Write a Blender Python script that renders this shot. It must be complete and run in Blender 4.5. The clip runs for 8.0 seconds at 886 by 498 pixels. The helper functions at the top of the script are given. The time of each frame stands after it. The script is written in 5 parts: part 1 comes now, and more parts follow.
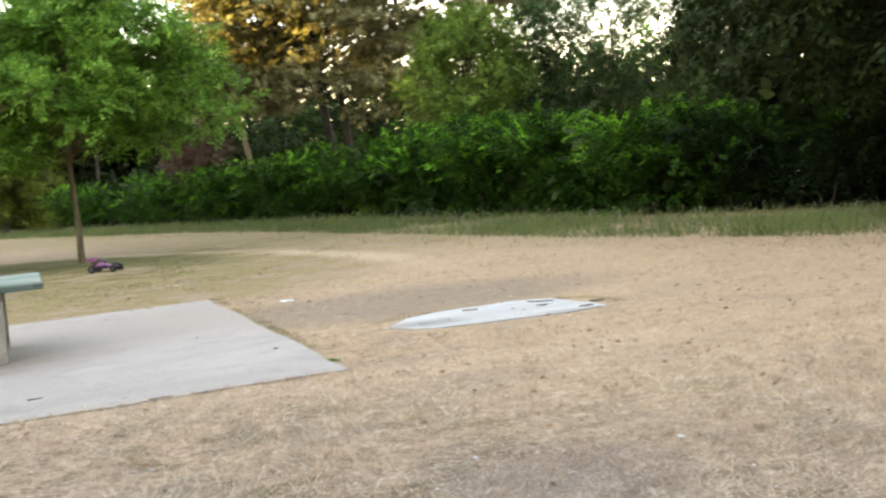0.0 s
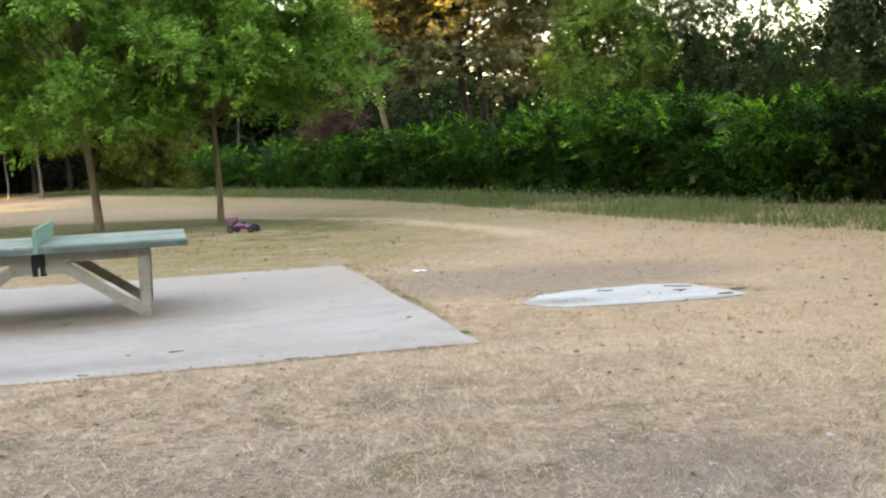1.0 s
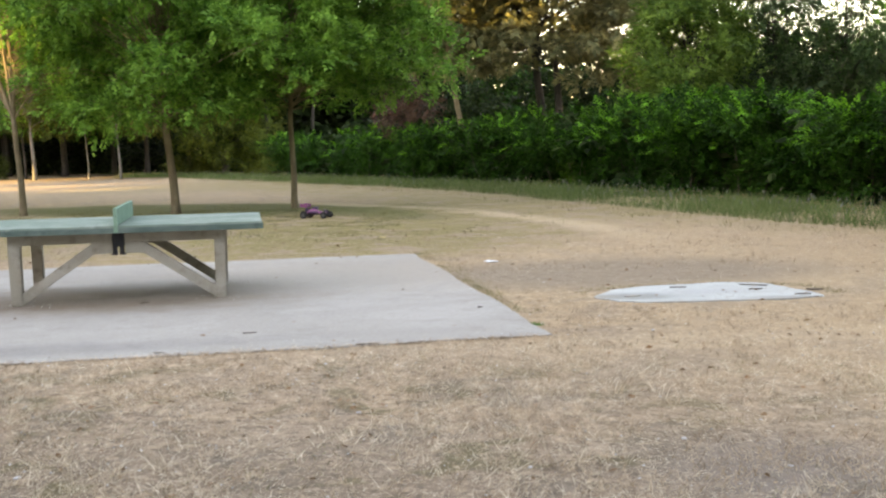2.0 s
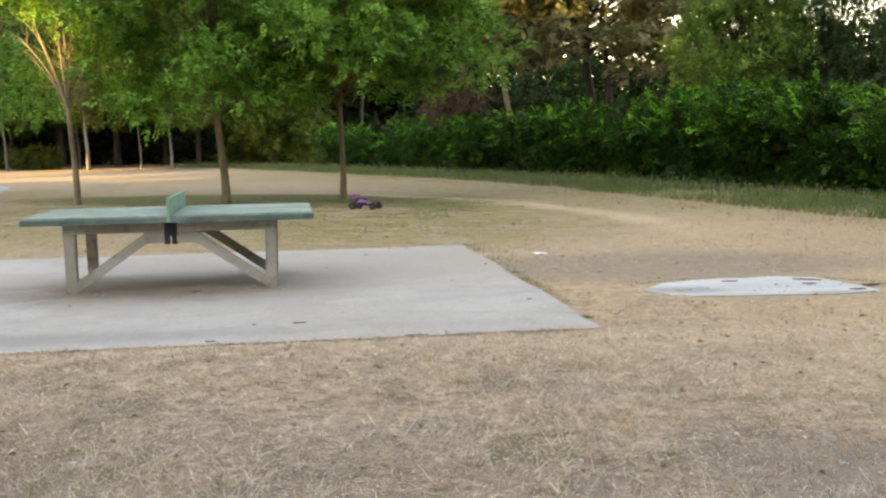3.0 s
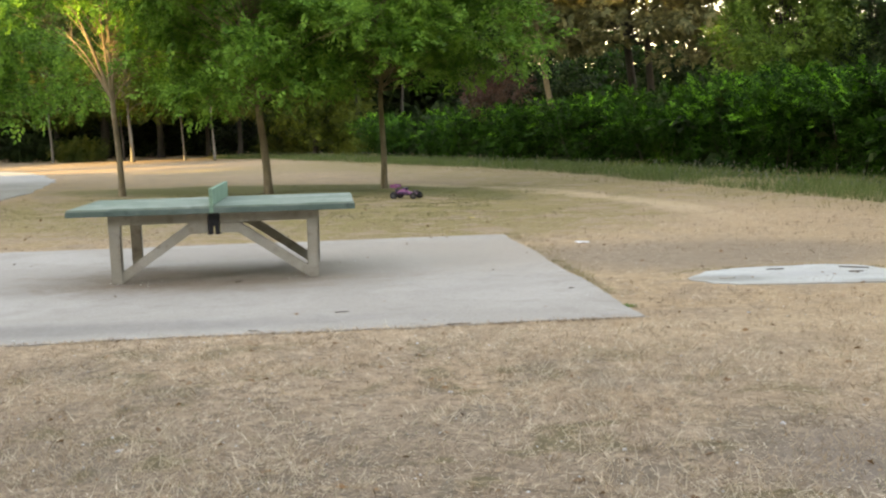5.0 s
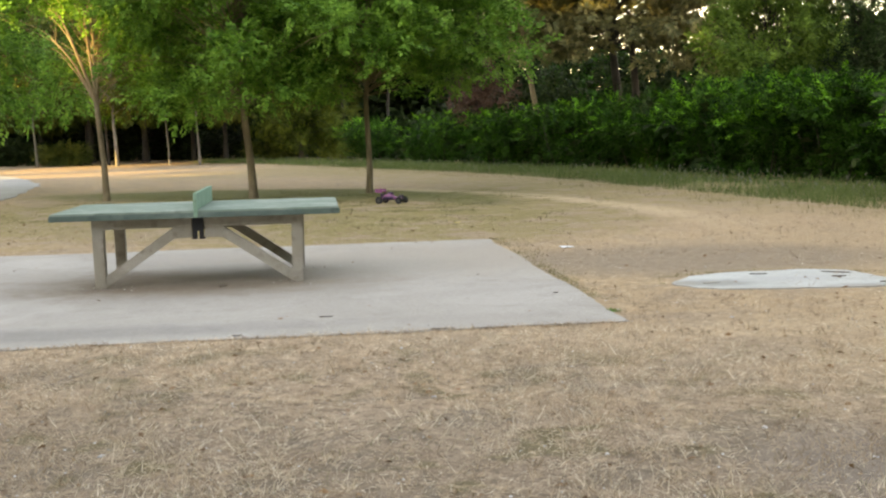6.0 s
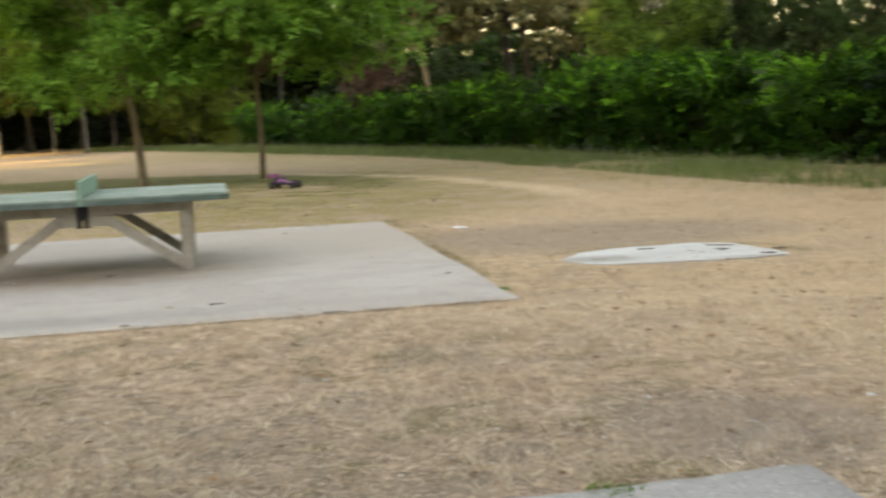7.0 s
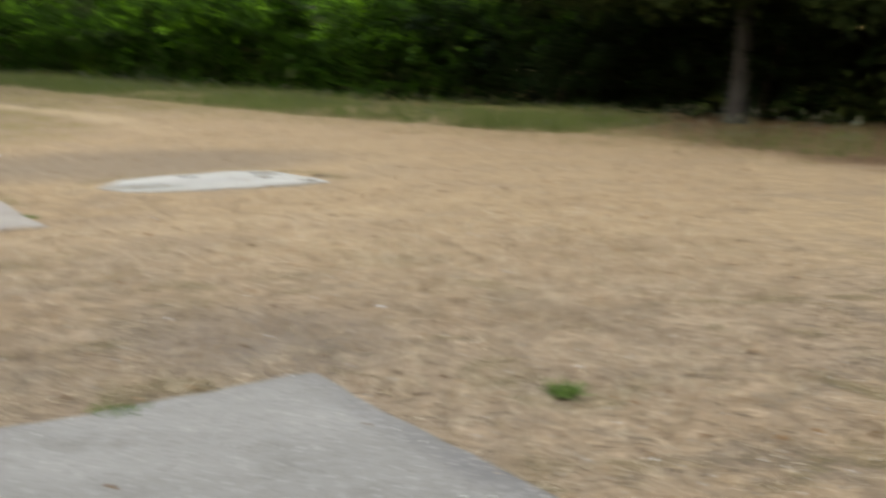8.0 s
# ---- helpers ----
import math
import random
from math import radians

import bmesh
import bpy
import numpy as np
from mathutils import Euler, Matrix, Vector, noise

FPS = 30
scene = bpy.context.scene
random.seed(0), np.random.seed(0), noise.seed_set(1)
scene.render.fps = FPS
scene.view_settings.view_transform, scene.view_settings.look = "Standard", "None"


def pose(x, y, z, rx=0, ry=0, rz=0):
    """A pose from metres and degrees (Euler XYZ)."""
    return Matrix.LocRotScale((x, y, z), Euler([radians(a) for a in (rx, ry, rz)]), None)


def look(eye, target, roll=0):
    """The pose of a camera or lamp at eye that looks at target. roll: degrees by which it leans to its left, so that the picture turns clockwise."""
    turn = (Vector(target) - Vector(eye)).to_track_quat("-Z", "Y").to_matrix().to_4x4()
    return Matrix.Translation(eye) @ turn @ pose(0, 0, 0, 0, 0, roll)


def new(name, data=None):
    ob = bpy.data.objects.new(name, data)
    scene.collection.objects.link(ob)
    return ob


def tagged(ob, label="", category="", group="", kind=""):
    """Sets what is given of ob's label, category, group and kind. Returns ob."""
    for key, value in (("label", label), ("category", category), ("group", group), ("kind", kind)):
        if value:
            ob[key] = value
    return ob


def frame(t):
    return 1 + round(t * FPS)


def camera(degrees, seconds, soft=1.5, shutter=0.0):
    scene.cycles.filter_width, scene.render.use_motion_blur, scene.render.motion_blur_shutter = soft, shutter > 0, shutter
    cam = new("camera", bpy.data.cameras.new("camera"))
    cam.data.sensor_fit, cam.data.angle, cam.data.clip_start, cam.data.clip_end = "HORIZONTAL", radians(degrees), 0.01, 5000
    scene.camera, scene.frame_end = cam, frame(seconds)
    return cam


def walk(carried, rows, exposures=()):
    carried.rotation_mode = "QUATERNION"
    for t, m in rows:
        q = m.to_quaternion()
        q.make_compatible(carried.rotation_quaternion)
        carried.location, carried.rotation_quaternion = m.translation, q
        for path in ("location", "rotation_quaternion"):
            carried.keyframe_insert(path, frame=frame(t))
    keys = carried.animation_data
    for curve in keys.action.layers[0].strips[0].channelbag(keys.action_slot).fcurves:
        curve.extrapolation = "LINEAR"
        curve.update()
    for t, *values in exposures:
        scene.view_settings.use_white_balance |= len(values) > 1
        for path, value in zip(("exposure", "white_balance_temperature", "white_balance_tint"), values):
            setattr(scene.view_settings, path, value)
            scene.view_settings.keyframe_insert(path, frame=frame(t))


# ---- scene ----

# ---- camera ----
cam = camera(44.0, 8.0, soft=2.2, shutter=0.32)
PATH = [
    (0.0, pose(0.000, 0.000, 1.482, 85.68, 5.23, -3.07)),
    (0.2, pose(-0.030, 0.035, 1.465, 85.63, 5.60, -1.49)),
    (0.5, pose(-0.048, 0.045, 1.467, 85.30, 6.03, -0.22)),
    (0.7, pose(-0.079, 0.070, 1.464, 85.11, 4.29, 1.42)),
    (1.0, pose(-0.092, 0.075, 1.471, 84.89, 2.65, 3.80)),
    (1.2, pose(-0.112, 0.081, 1.464, 84.91, 2.09, 4.23)),
    (1.5, pose(-0.117, 0.081, 1.462, 84.85, 1.81, 5.53)),
    (1.7, pose(-0.119, 0.078, 1.461, 84.78, 1.66, 6.48)),
    (2.8, pose(-0.146, 0.079, 1.460, 83.98, 0.68, 9.46)),
    (3.0, pose(-0.146, 0.083, 1.459, 84.16, 1.03, 10.06)),
    (3.2, pose(-0.157, 0.092, 1.458, 84.18, 1.12, 10.99)),
    (3.5, pose(-0.167, 0.094, 1.451, 83.43, 0.91, 12.53)),
    (4.0, pose(-0.159, 0.097, 1.456, 83.35, 1.20, 13.38)),
    (4.5, pose(-0.161, 0.090, 1.454, 83.77, 0.85, 12.57)),
    (5.0, pose(-0.152, 0.096, 1.453, 83.66, 1.52, 12.16)),
    (5.2, pose(-0.149, 0.098, 1.455, 83.66, 1.48, 11.72)),
    (6.3, pose(-0.137, 0.092, 1.452, 84.04, 1.44, 11.28)),
    (6.5, pose(-0.134, 0.092, 1.450, 84.14, 1.68, 10.90)),
    (6.8, pose(-0.110, 0.088, 1.446, 83.59, 1.80, 9.80)),
    (7.0, pose(-0.079, 0.091, 1.443, 82.83, 2.31, 6.01)),
    (7.2, pose(-0.035, 0.093, 1.427, 82.88, 2.47, 1.56)),
    (7.3, pose(-0.014, 0.097, 1.417, 82.82, 2.38, 0.50)),
    (7.5, pose(0.012, 0.100, 1.406, 82.04, 2.64, -3.03)),
    (7.6, pose(0.040, 0.090, 1.398, 82.07, 3.00, -4.99)),
    (7.7, pose(0.055, 0.092, 1.390, 81.82, 2.53, -6.35)),
    (7.8, pose(0.084, 0.090, 1.381, 80.98, 1.54, -9.13)),
    (7.9, pose(0.111, 0.086, 1.373, 80.11, 1.15, -11.95)),
    (8.0, pose(0.147, 0.085, 1.359, 79.15, -0.59, -16.16)),
]
walk(cam, PATH, exposures=[(0.0, 3.57, 9850, 27), (1.5, 3.43, 9500, 28), (3.5, 3.25, 10250, 26), (6.5, 3.21, 11200, 25), (8.0, 3.14, 12200, 27)])

# ---- light: a low evening sun behind the added woods, and the open sky ----
SUN_DIR = Vector((-0.78, -0.60, 0.19)).normalized()
world = bpy.data.worlds.new("evening_sky")
world.use_nodes = True
scene.world = world
wt = world.node_tree
sky = wt.nodes.new("ShaderNodeTexSky")
sky.sky_type = "NISHITA"
sky.sun_disc = False
sky.sun_elevation = math.asin(SUN_DIR.z)
sky.sun_rotation = math.atan2(SUN_DIR.x, SUN_DIR.y)
sky.dust_density = 0.3
wt.nodes["Background"].inputs["Strength"].default_value = 0.15
wt.links.new(sky.outputs["Color"], wt.nodes["Background"].inputs["Color"])
sun = new("sun", bpy.data.lights.new("sun", "SUN"))
sun.data.energy, sun.data.angle, sun.data.color = 2.2, radians(0.6), (0.96, 0.85, 0.36)
sun.matrix_world = look(SUN_DIR * 100, (0, 0, 0))


# ---- materials ----
def material(name, rough=0.8):
    m = bpy.data.materials.new(name)
    m.use_nodes = True
    b = m.node_tree.nodes["Principled BSDF"]
    b.inputs["Roughness"].default_value = rough
    return m, m.node_tree, b


def node(nt, kind, **values):
    n = nt.nodes.new(kind)
    for k, v in values.items():
        n.inputs[k.replace("_", " ")].default_value = v
    return n


def coords(nt, scale=(1, 1, 1)):
    g = nt.nodes.new("ShaderNodeNewGeometry")
    mp = nt.nodes.new("ShaderNodeMapping")
    mp.inputs["Scale"].default_value = scale
    nt.links.new(g.outputs["Position"], mp.inputs["Vector"])
    return mp.outputs["Vector"]


def local(nt, scale=(1, 1, 1)):
    g = nt.nodes.new("ShaderNodeTexCoord")
    mp = nt.nodes.new("ShaderNodeMapping")
    mp.inputs["Scale"].default_value = scale
    nt.links.new(g.outputs["Object"], mp.inputs["Vector"])
    return mp.outputs["Vector"]


def noise_of(nt, vec, scale, detail=4.0, rough=0.6, distort=0.0):
    n = node(nt, "ShaderNodeTexNoise", Scale=scale, Detail=detail, Roughness=rough, Distortion=distort)
    nt.links.new(vec, n.inputs["Vector"])
    return n.outputs["Fac"]


def ramp(nt, fac, stops):
    r = nt.nodes.new("ShaderNodeValToRGB")
    e = r.color_ramp.elements
    while len(e) < len(stops):
        e.new(0.5)
    for el, (p, c) in zip(e, stops):
        el.position = p
        el.color = (*c, 1) if len(c) == 3 else c
    nt.links.new(fac, r.inputs["Fac"])
    return r.outputs["Color"]


def mix(nt, fac, a, b, blend="MIX"):
    m = nt.nodes.new("ShaderNodeMix")
    m.data_type, m.blend_type = "RGBA", blend
    for sock, v in ((m.inputs[0], fac), (m.inputs[6], a), (m.inputs[7], b)):
        if isinstance(v, (int, float)):
            sock.default_value = v
        elif isinstance(v, tuple):
            sock.default_value = (*v, 1)
        else:
            nt.links.new(v, sock)
    return m.outputs[2]


def calc(nt, op, a, b=0.0, c=0.0):
    m = nt.nodes.new("ShaderNodeMath")
    m.operation = op
    for sock, v in zip(m.inputs, (a, b, c)):
        if isinstance(v, (int, float)):
            sock.default_value = v
        else:
            nt.links.new(v, sock)
    return m.outputs[0]


def bump(nt, b, height, strength, distance):
    n = node(nt, "ShaderNodeBump", Strength=strength, Distance=distance)
    nt.links.new(height, n.inputs["Height"])
    nt.links.new(n.outputs["Normal"], b.inputs["Normal"])


def steps(nt, fac, lo, hi):
    m = nt.nodes.new("ShaderNodeMapRange")
    m.interpolation_type = "SMOOTHSTEP"
    m.inputs["From Min"].default_value, m.inputs["From Max"].default_value = lo, hi
    nt.links.new(fac, m.inputs["Value"])
    return m.outputs["Result"]


def blob(nt, centre, radii, turn=0.0):
    """0 at the centre of an ellipse on the ground, 1 on its rim."""
    g = nt.nodes.new("ShaderNodeNewGeometry")
    mp = nt.nodes.new("ShaderNodeMapping")
    mp.vector_type = "TEXTURE"
    mp.inputs["Location"].default_value = (*centre, 0)
    mp.inputs["Rotation"].default_value = (0, 0, radians(turn))
    mp.inputs["Scale"].default_value = (*radii, 1000)
    nt.links.new(g.outputs["Position"], mp.inputs["Vector"])
    ln = nt.nodes.new("ShaderNodeVectorMath")
    ln.operation = "LENGTH"
    nt.links.new(mp.outputs["Vector"], ln.inputs[0])
    return ln.outputs["Value"]


def leaf_material(name, dark, mid, light, trans=0.35, patch=0.6, gloss=0.25, clump=0.0, sway=0.62):
    """Leaves that vary one by one, in sprays (clump: their number per metre) and in larger patches."""
    m, nt, b = material(name, 0.55)
    g = nt.nodes.new("ShaderNodeNewGeometry")
    tone = g.outputs["Random Per Island"]
    if clump:
        spray = steps(nt, noise_of(nt, coords(nt), clump, 2, 0.5, 0.6), 0.36, 0.64)
        tone = calc(nt, "ADD", calc(nt, "MULTIPLY", tone, 1 - sway), calc(nt, "MULTIPLY", spray, sway))
    per = ramp(nt, tone, [(0.0, dark), (0.5, mid), (1.0, light)])
    big = noise_of(nt, coords(nt), patch, 3)
    col = mix(nt, calc(nt, "MULTIPLY", steps(nt, big, 0.42, 0.68), 0.3 if clump else 0.55), per, light)
    b.inputs["Specular IOR Level"].default_value = gloss
    nt.links.new(col, b.inputs["Base Color"])
    t = nt.nodes.new("ShaderNodeBsdfTranslucent")
    nt.links.new(mix(nt, 0.25 if clump else 0.5, col, light), t.inputs["Color"])
    mx = nt.nodes.new("ShaderNodeMixShader")
    mx.inputs[0].default_value = trans
    nt.links.new(b.outputs[0], mx.inputs[1])
    nt.links.new(t.outputs[0], mx.inputs[2])
    nt.links.new(mx.outputs[0], nt.nodes["Material Output"].inputs["Surface"])
    return m


def bark_material(name, a, c):
    m, nt, b = material(name, 0.9)
    v = coords(nt, (14, 14, 2.2))
    n = noise_of(nt, v, 1.0, 6, 0.7)
    big = noise_of(nt, coords(nt), 1.3, 3)
    col = ramp(nt, n, [(0.3, tuple(x * 0.5 for x in a)), (0.55, a), (0.75, c)])
    col = mix(nt, steps(nt, big, 0.45, 0.7), col, tuple(x * 0.8 for x in c))
    nt.links.new(col, b.inputs["Base Color"])
    bump(nt, b, n, 0.8, 0.03)
    return m


def plain(name, color, rough=0.6, metal=0.0, grain=25.0, amount=0.2, relief=0.15):
    m, nt, b = material(name, rough)
    v = local(nt)
    n = noise_of(nt, v, grain, 5, 0.65)
    w = noise_of(nt, v, grain / 9, 3)
    dark = tuple(x * (1 - amount) for x in color)
    lite = tuple(min(1, x * (1 + amount)) for x in color)
    col = mix(nt, steps(nt, w, 0.35, 0.7), ramp(nt, n, [(0.3, dark), (0.7, lite)]), color)
    nt.links.new(col, b.inputs["Base Color"])
    b.inputs["Metallic"].default_value = metal
    bump(nt, b, n, relief, 0.004)
    return m


def concrete(name, base, stain, lite, scale=1.0, blotches=(), chips=0.0):
    m, nt, b = material(name, 0.9)
    v = coords(nt)
    big = noise_of(nt, v, 0.55 * scale, 4, 0.6, 0.6)
    mid = noise_of(nt, v, 3.2 * scale, 5, 0.65)
    fine = noise_of(nt, v, 70 * scale, 4, 0.7)
    vor = node(nt, "ShaderNodeTexVoronoi", Scale=110 * scale)
    nt.links.new(v, vor.inputs["Vector"])
    col = mix(nt, steps(nt, big, 0.4, 0.66), base, lite)
    col = mix(nt, calc(nt, "MULTIPLY", steps(nt, mid, 0.5, 0.75), 0.65), col, stain)
    for centre, radii, turn, tint, strength in blotches:
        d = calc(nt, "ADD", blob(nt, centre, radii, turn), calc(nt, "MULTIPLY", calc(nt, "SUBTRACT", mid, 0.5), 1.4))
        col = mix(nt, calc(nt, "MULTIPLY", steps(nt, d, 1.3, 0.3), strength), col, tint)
    col = mix(nt, calc(nt, "MULTIPLY", steps(nt, fine, 0.45, 0.7), 0.45), col, tuple(x * 0.55 for x in stain))
    col = mix(nt, calc(nt, "MULTIPLY", steps(nt, vor.outputs["Distance"], 0.35, 0.1), 0.2), col, lite)
    if chips:
        agg = node(nt, "ShaderNodeTexVoronoi", Scale=38)
        nt.links.new(v, agg.inputs["Vector"])
        tone = ramp(nt, agg.outputs["Color"], [(0.25, tuple(x * 0.55 for x in base)), (0.55, base), (0.85, tuple(x * 1.45 for x in lite))])
        col = mix(nt, calc(nt, "MULTIPLY", steps(nt, agg.outputs["Distance"], 0.5, 0.2), chips), col, tone)
    nt.links.new(col, b.inputs["Base Color"])
    bump(nt, b, calc(nt, "ADD", fine, calc(nt, "MULTIPLY", mid, 0.6)), 0.35, 0.01)
    return m


def ground_material():
    m, nt, b = material("dry_ground", 0.95)
    v = coords(nt)
    n1 = noise_of(nt, v, 0.22, 4, 0.6, 0.4)
    n2 = noise_of(nt, v, 1.1, 5, 0.65, 0.5)
    n3 = noise_of(nt, v, 6.0, 6, 0.7, 0.15)
    n4 = noise_of(nt, v, 38, 5, 0.8, 0.25)
    n6 = noise_of(nt, v, 13, 4, 0.6, 0.2)
    straw = ramp(nt, n3, [(0.25, (0.25, 0.178, 0.11)), (0.5, (0.385, 0.288, 0.18)), (0.75, (0.505, 0.395, 0.262))])
    dirt = ramp(nt, n3, [(0.25, (0.19, 0.146, 0.11)), (0.5, (0.315, 0.25, 0.178)), (0.8, (0.41, 0.338, 0.245))])
    grey = ramp(nt, n3, [(0.3, (0.19, 0.16, 0.125)), (0.7, (0.32, 0.275, 0.22))])
    green = ramp(nt, n3, [(0.25, (0.15, 0.14, 0.06)), (0.55, (0.25, 0.22, 0.105)), (0.8, (0.37, 0.31, 0.17))])
    pale = ramp(nt, n3, [(0.3, (0.46, 0.37, 0.25)), (0.7, (0.60, 0.50, 0.35))])
    n5 = noise_of(nt, v, 2.4, 6, 0.7, 0.8)
    col = mix(nt, steps(nt, n2, 0.44, 0.62), straw, dirt)
    col = mix(nt, calc(nt, "MULTIPLY", steps(nt, n5, 0.54, 0.7), 0.42), col, (0.17, 0.14, 0.105))
    wob = calc(nt, "MULTIPLY", calc(nt, "SUBTRACT", n2, 0.5), 0.55)

    def zone(centre, radii, turn, soft, strength, colour, under, rough=1.0):
        d = calc(nt, "ADD", blob(nt, centre, radii, turn), calc(nt, "MULTIPLY", wob, rough))
        return mix(nt, calc(nt, "MULTIPLY", steps(nt, d, 1.0 + soft, 1.0 - soft), strength), under, colour)

    olive = ramp(nt, n4, [(0.3, (0.11, 0.098, 0.042)), (0.5, (0.225, 0.198, 0.088)), (0.7, (0.40, 0.335, 0.175))])
    shaded_green = ramp(nt, n4, [(0.3, (0.06, 0.065, 0.025)), (0.5, (0.105, 0.122, 0.042)), (0.7, (0.195, 0.20, 0.085))])
    col = zone((3.6, 10.9), (2.0, 0.5), -3, 0.5, 0.5, dirt, col)
    col = zone((1.9, 5.0), (1.9, 1.3), 20, 0.5, 0.65, grey, col)
    col = zone((-1.6, 4.2), (3.6, 1.25), 3, 0.4, 0.8, grey, col)
    col = zone((-9.0, 46.0), (14.0, 6.0), 38, 0.25, 0.5, green, col)
    col = zone((-2.2, 7.25), (4.6, 0.42), 18.3, 0.5, 0.55, pale, col)
    clods = noise_of(nt, v, 4.2, 5, 0.62, 0.5)
    col = mix(nt, calc(nt, "MULTIPLY", steps(nt, clods, 0.53, 0.66), 0.38), col, (0.155, 0.125, 0.09))
    col = mix(nt, calc(nt, "MULTIPLY", steps(nt, clods, 0.45, 0.33), 0.28), col, (0.56, 0.46, 0.33))
    fore = calc(nt, "MULTIPLY", steps(nt, blob(nt, (-1.2, 3.6), (8.0, 5.5)), 1.1, 0.6), 0.6)
    col = mix(nt, fore, col, ramp(nt, n3, [(0.25, (0.17, 0.133, 0.098)), (0.5, (0.32, 0.252, 0.188)), (0.75, (0.47, 0.382, 0.295))]))
    col = zone((-2.6, 4.0), (3.0, 1.3), 4, 0.5, 0.45, (0.15, 0.12, 0.088), col, 1.4)
    # bare soil and olive grass showing between the straw
    near = steps(nt, blob(nt, (-1.0, 4.6), (7.5, 3.0)), 1.2, 0.6)
    soil = calc(nt, "MULTIPLY", steps(nt, noise_of(nt, v, 1.5, 5, 0.65, 0.6), 0.49, 0.62), near)
    col = mix(nt, calc(nt, "MULTIPLY", soil, 0.7), col, (0.172, 0.15, 0.12))
    tuft = calc(nt, "MULTIPLY", steps(nt, noise_of(nt, v, 1.9, 4, 0.6, 0.9), 0.52, 0.66), near)
    col = mix(nt, calc(nt, "MULTIPLY", tuft, 0.75), col, (0.115, 0.105, 0.05))
    col = mix(nt, calc(nt, "MULTIPLY", steps(nt, n6, 0.54, 0.68), 0.38), col, (0.60, 0.49, 0.35))
    col = mix(nt, calc(nt, "MULTIPLY", steps(nt, n6, 0.47, 0.34), 0.45), col, (0.13, 0.105, 0.076))
    pits = calc(nt, "MULTIPLY", steps(nt, noise_of(nt, v, 17, 5, 0.65, 0.4), 0.53, 0.63), near)
    col = mix(nt, calc(nt, "MULTIPLY", pits, 0.6), col, (0.075, 0.062, 0.046))
    spots = mix(nt, calc(nt, "MULTIPLY", steps(nt, n4, 0.54, 0.66), 0.6), col, (0.62, 0.51, 0.37))
    spots = mix(nt, calc(nt, "MULTIPLY", steps(nt, n4, 0.46, 0.34), 0.65), spots, (0.11, 0.09, 0.066))
    col = mix(nt, calc(nt, "MULTIPLY", steps(nt, n1, 0.45, 0.7), 0.25), spots, dirt)
    gold = ramp(nt, n4, [(0.3, (0.27, 0.20, 0.125)), (0.5, (0.44, 0.345, 0.225)), (0.7, (0.60, 0.49, 0.34))])
    col = zone((5.0, 15.5), (7.5, 7.0), -35, 0.45, 0.6, gold, col, 1.6)
    col = zone((3.4, 7.6), (3.2, 2.4), 0, 0.5, 0.4, gold, col, 1.6)
    col = zone((0.78, 4.95), (0.5, 0.5), 20, 0.45, 0.6, (0.185, 0.172, 0.155), col, 1.4)
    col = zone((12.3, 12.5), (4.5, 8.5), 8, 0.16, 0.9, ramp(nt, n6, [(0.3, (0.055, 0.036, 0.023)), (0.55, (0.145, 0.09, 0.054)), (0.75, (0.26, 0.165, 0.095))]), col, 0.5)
    # greener lawn round the young trees, the worn footpath that bends past it, the bare hollow
    olive = mix(nt, calc(nt, "MULTIPLY", steps(nt, noise_of(nt, v, 1.3, 5, 0.68, 0.6), 0.49, 0.60), 0.85), olive, dirt)
    col = zone((-7.8, 20.4), (7.4, 5.6), 12, 0.4, 0.88, olive, col, 2.2)
    col = zone((-4.2, 17.0), (3.4, 3.2), 20, 0.4, 0.82, olive, col, 2.2)
    # dark bands by the young trees: greener grass with tree shade painted in
    col = zone((-10.0, 25.9), (6.0, 2.4), -6, 0.4, 0.9, shaded_green, col, 2.0)
    col = zone((-5.2, 24.0), (3.0, 0.9), -50, 0.3, 0.6, shaded_green, col)
    col = zone((-3.0, 28.0), (2.4, 2.2), 0, 0.4, 0.45, olive, col)
    col = zone((-5.7, 33.7), (20.0, 3.2), 126, 0.4, 0.6, olive, col, 1.5)
    ring = calc(nt, "ABSOLUTE", calc(nt, "SUBTRACT", calc(nt, "ADD", blob(nt, (-18.0, 11.9), (19.3, 19.3)), calc(nt, "MULTIPLY", wob, 0.05)), 1.0))
    worn = calc(nt, "MULTIPLY", steps(nt, ring, 0.034, 0.004), steps(nt, blob(nt, (-3.5, 23.0), (9.0, 9.0)), 1.0, 0.55))
    col = mix(nt, calc(nt, "MULTIPLY", worn, 0.55), col, pale)
    col = zone((0.1, 12.5), (2.3, 1.2), 12, 0.4, 0.85, ramp(nt, n3, [(0.3, (0.215, 0.178, 0.132)), (0.7, (0.30, 0.252, 0.192))]), col, 0.6)
    col = mix(nt, 1.0, col, (1.145, 1.025, 0.93), "MULTIPLY")
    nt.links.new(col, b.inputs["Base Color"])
    b.inputs["Specular IOR Level"].default_value = 0.15
    bump(nt, b, calc(nt, "ADD", n4, calc(nt, "MULTIPLY", n3, 2.0)), 0.55, 0.022)
    return m


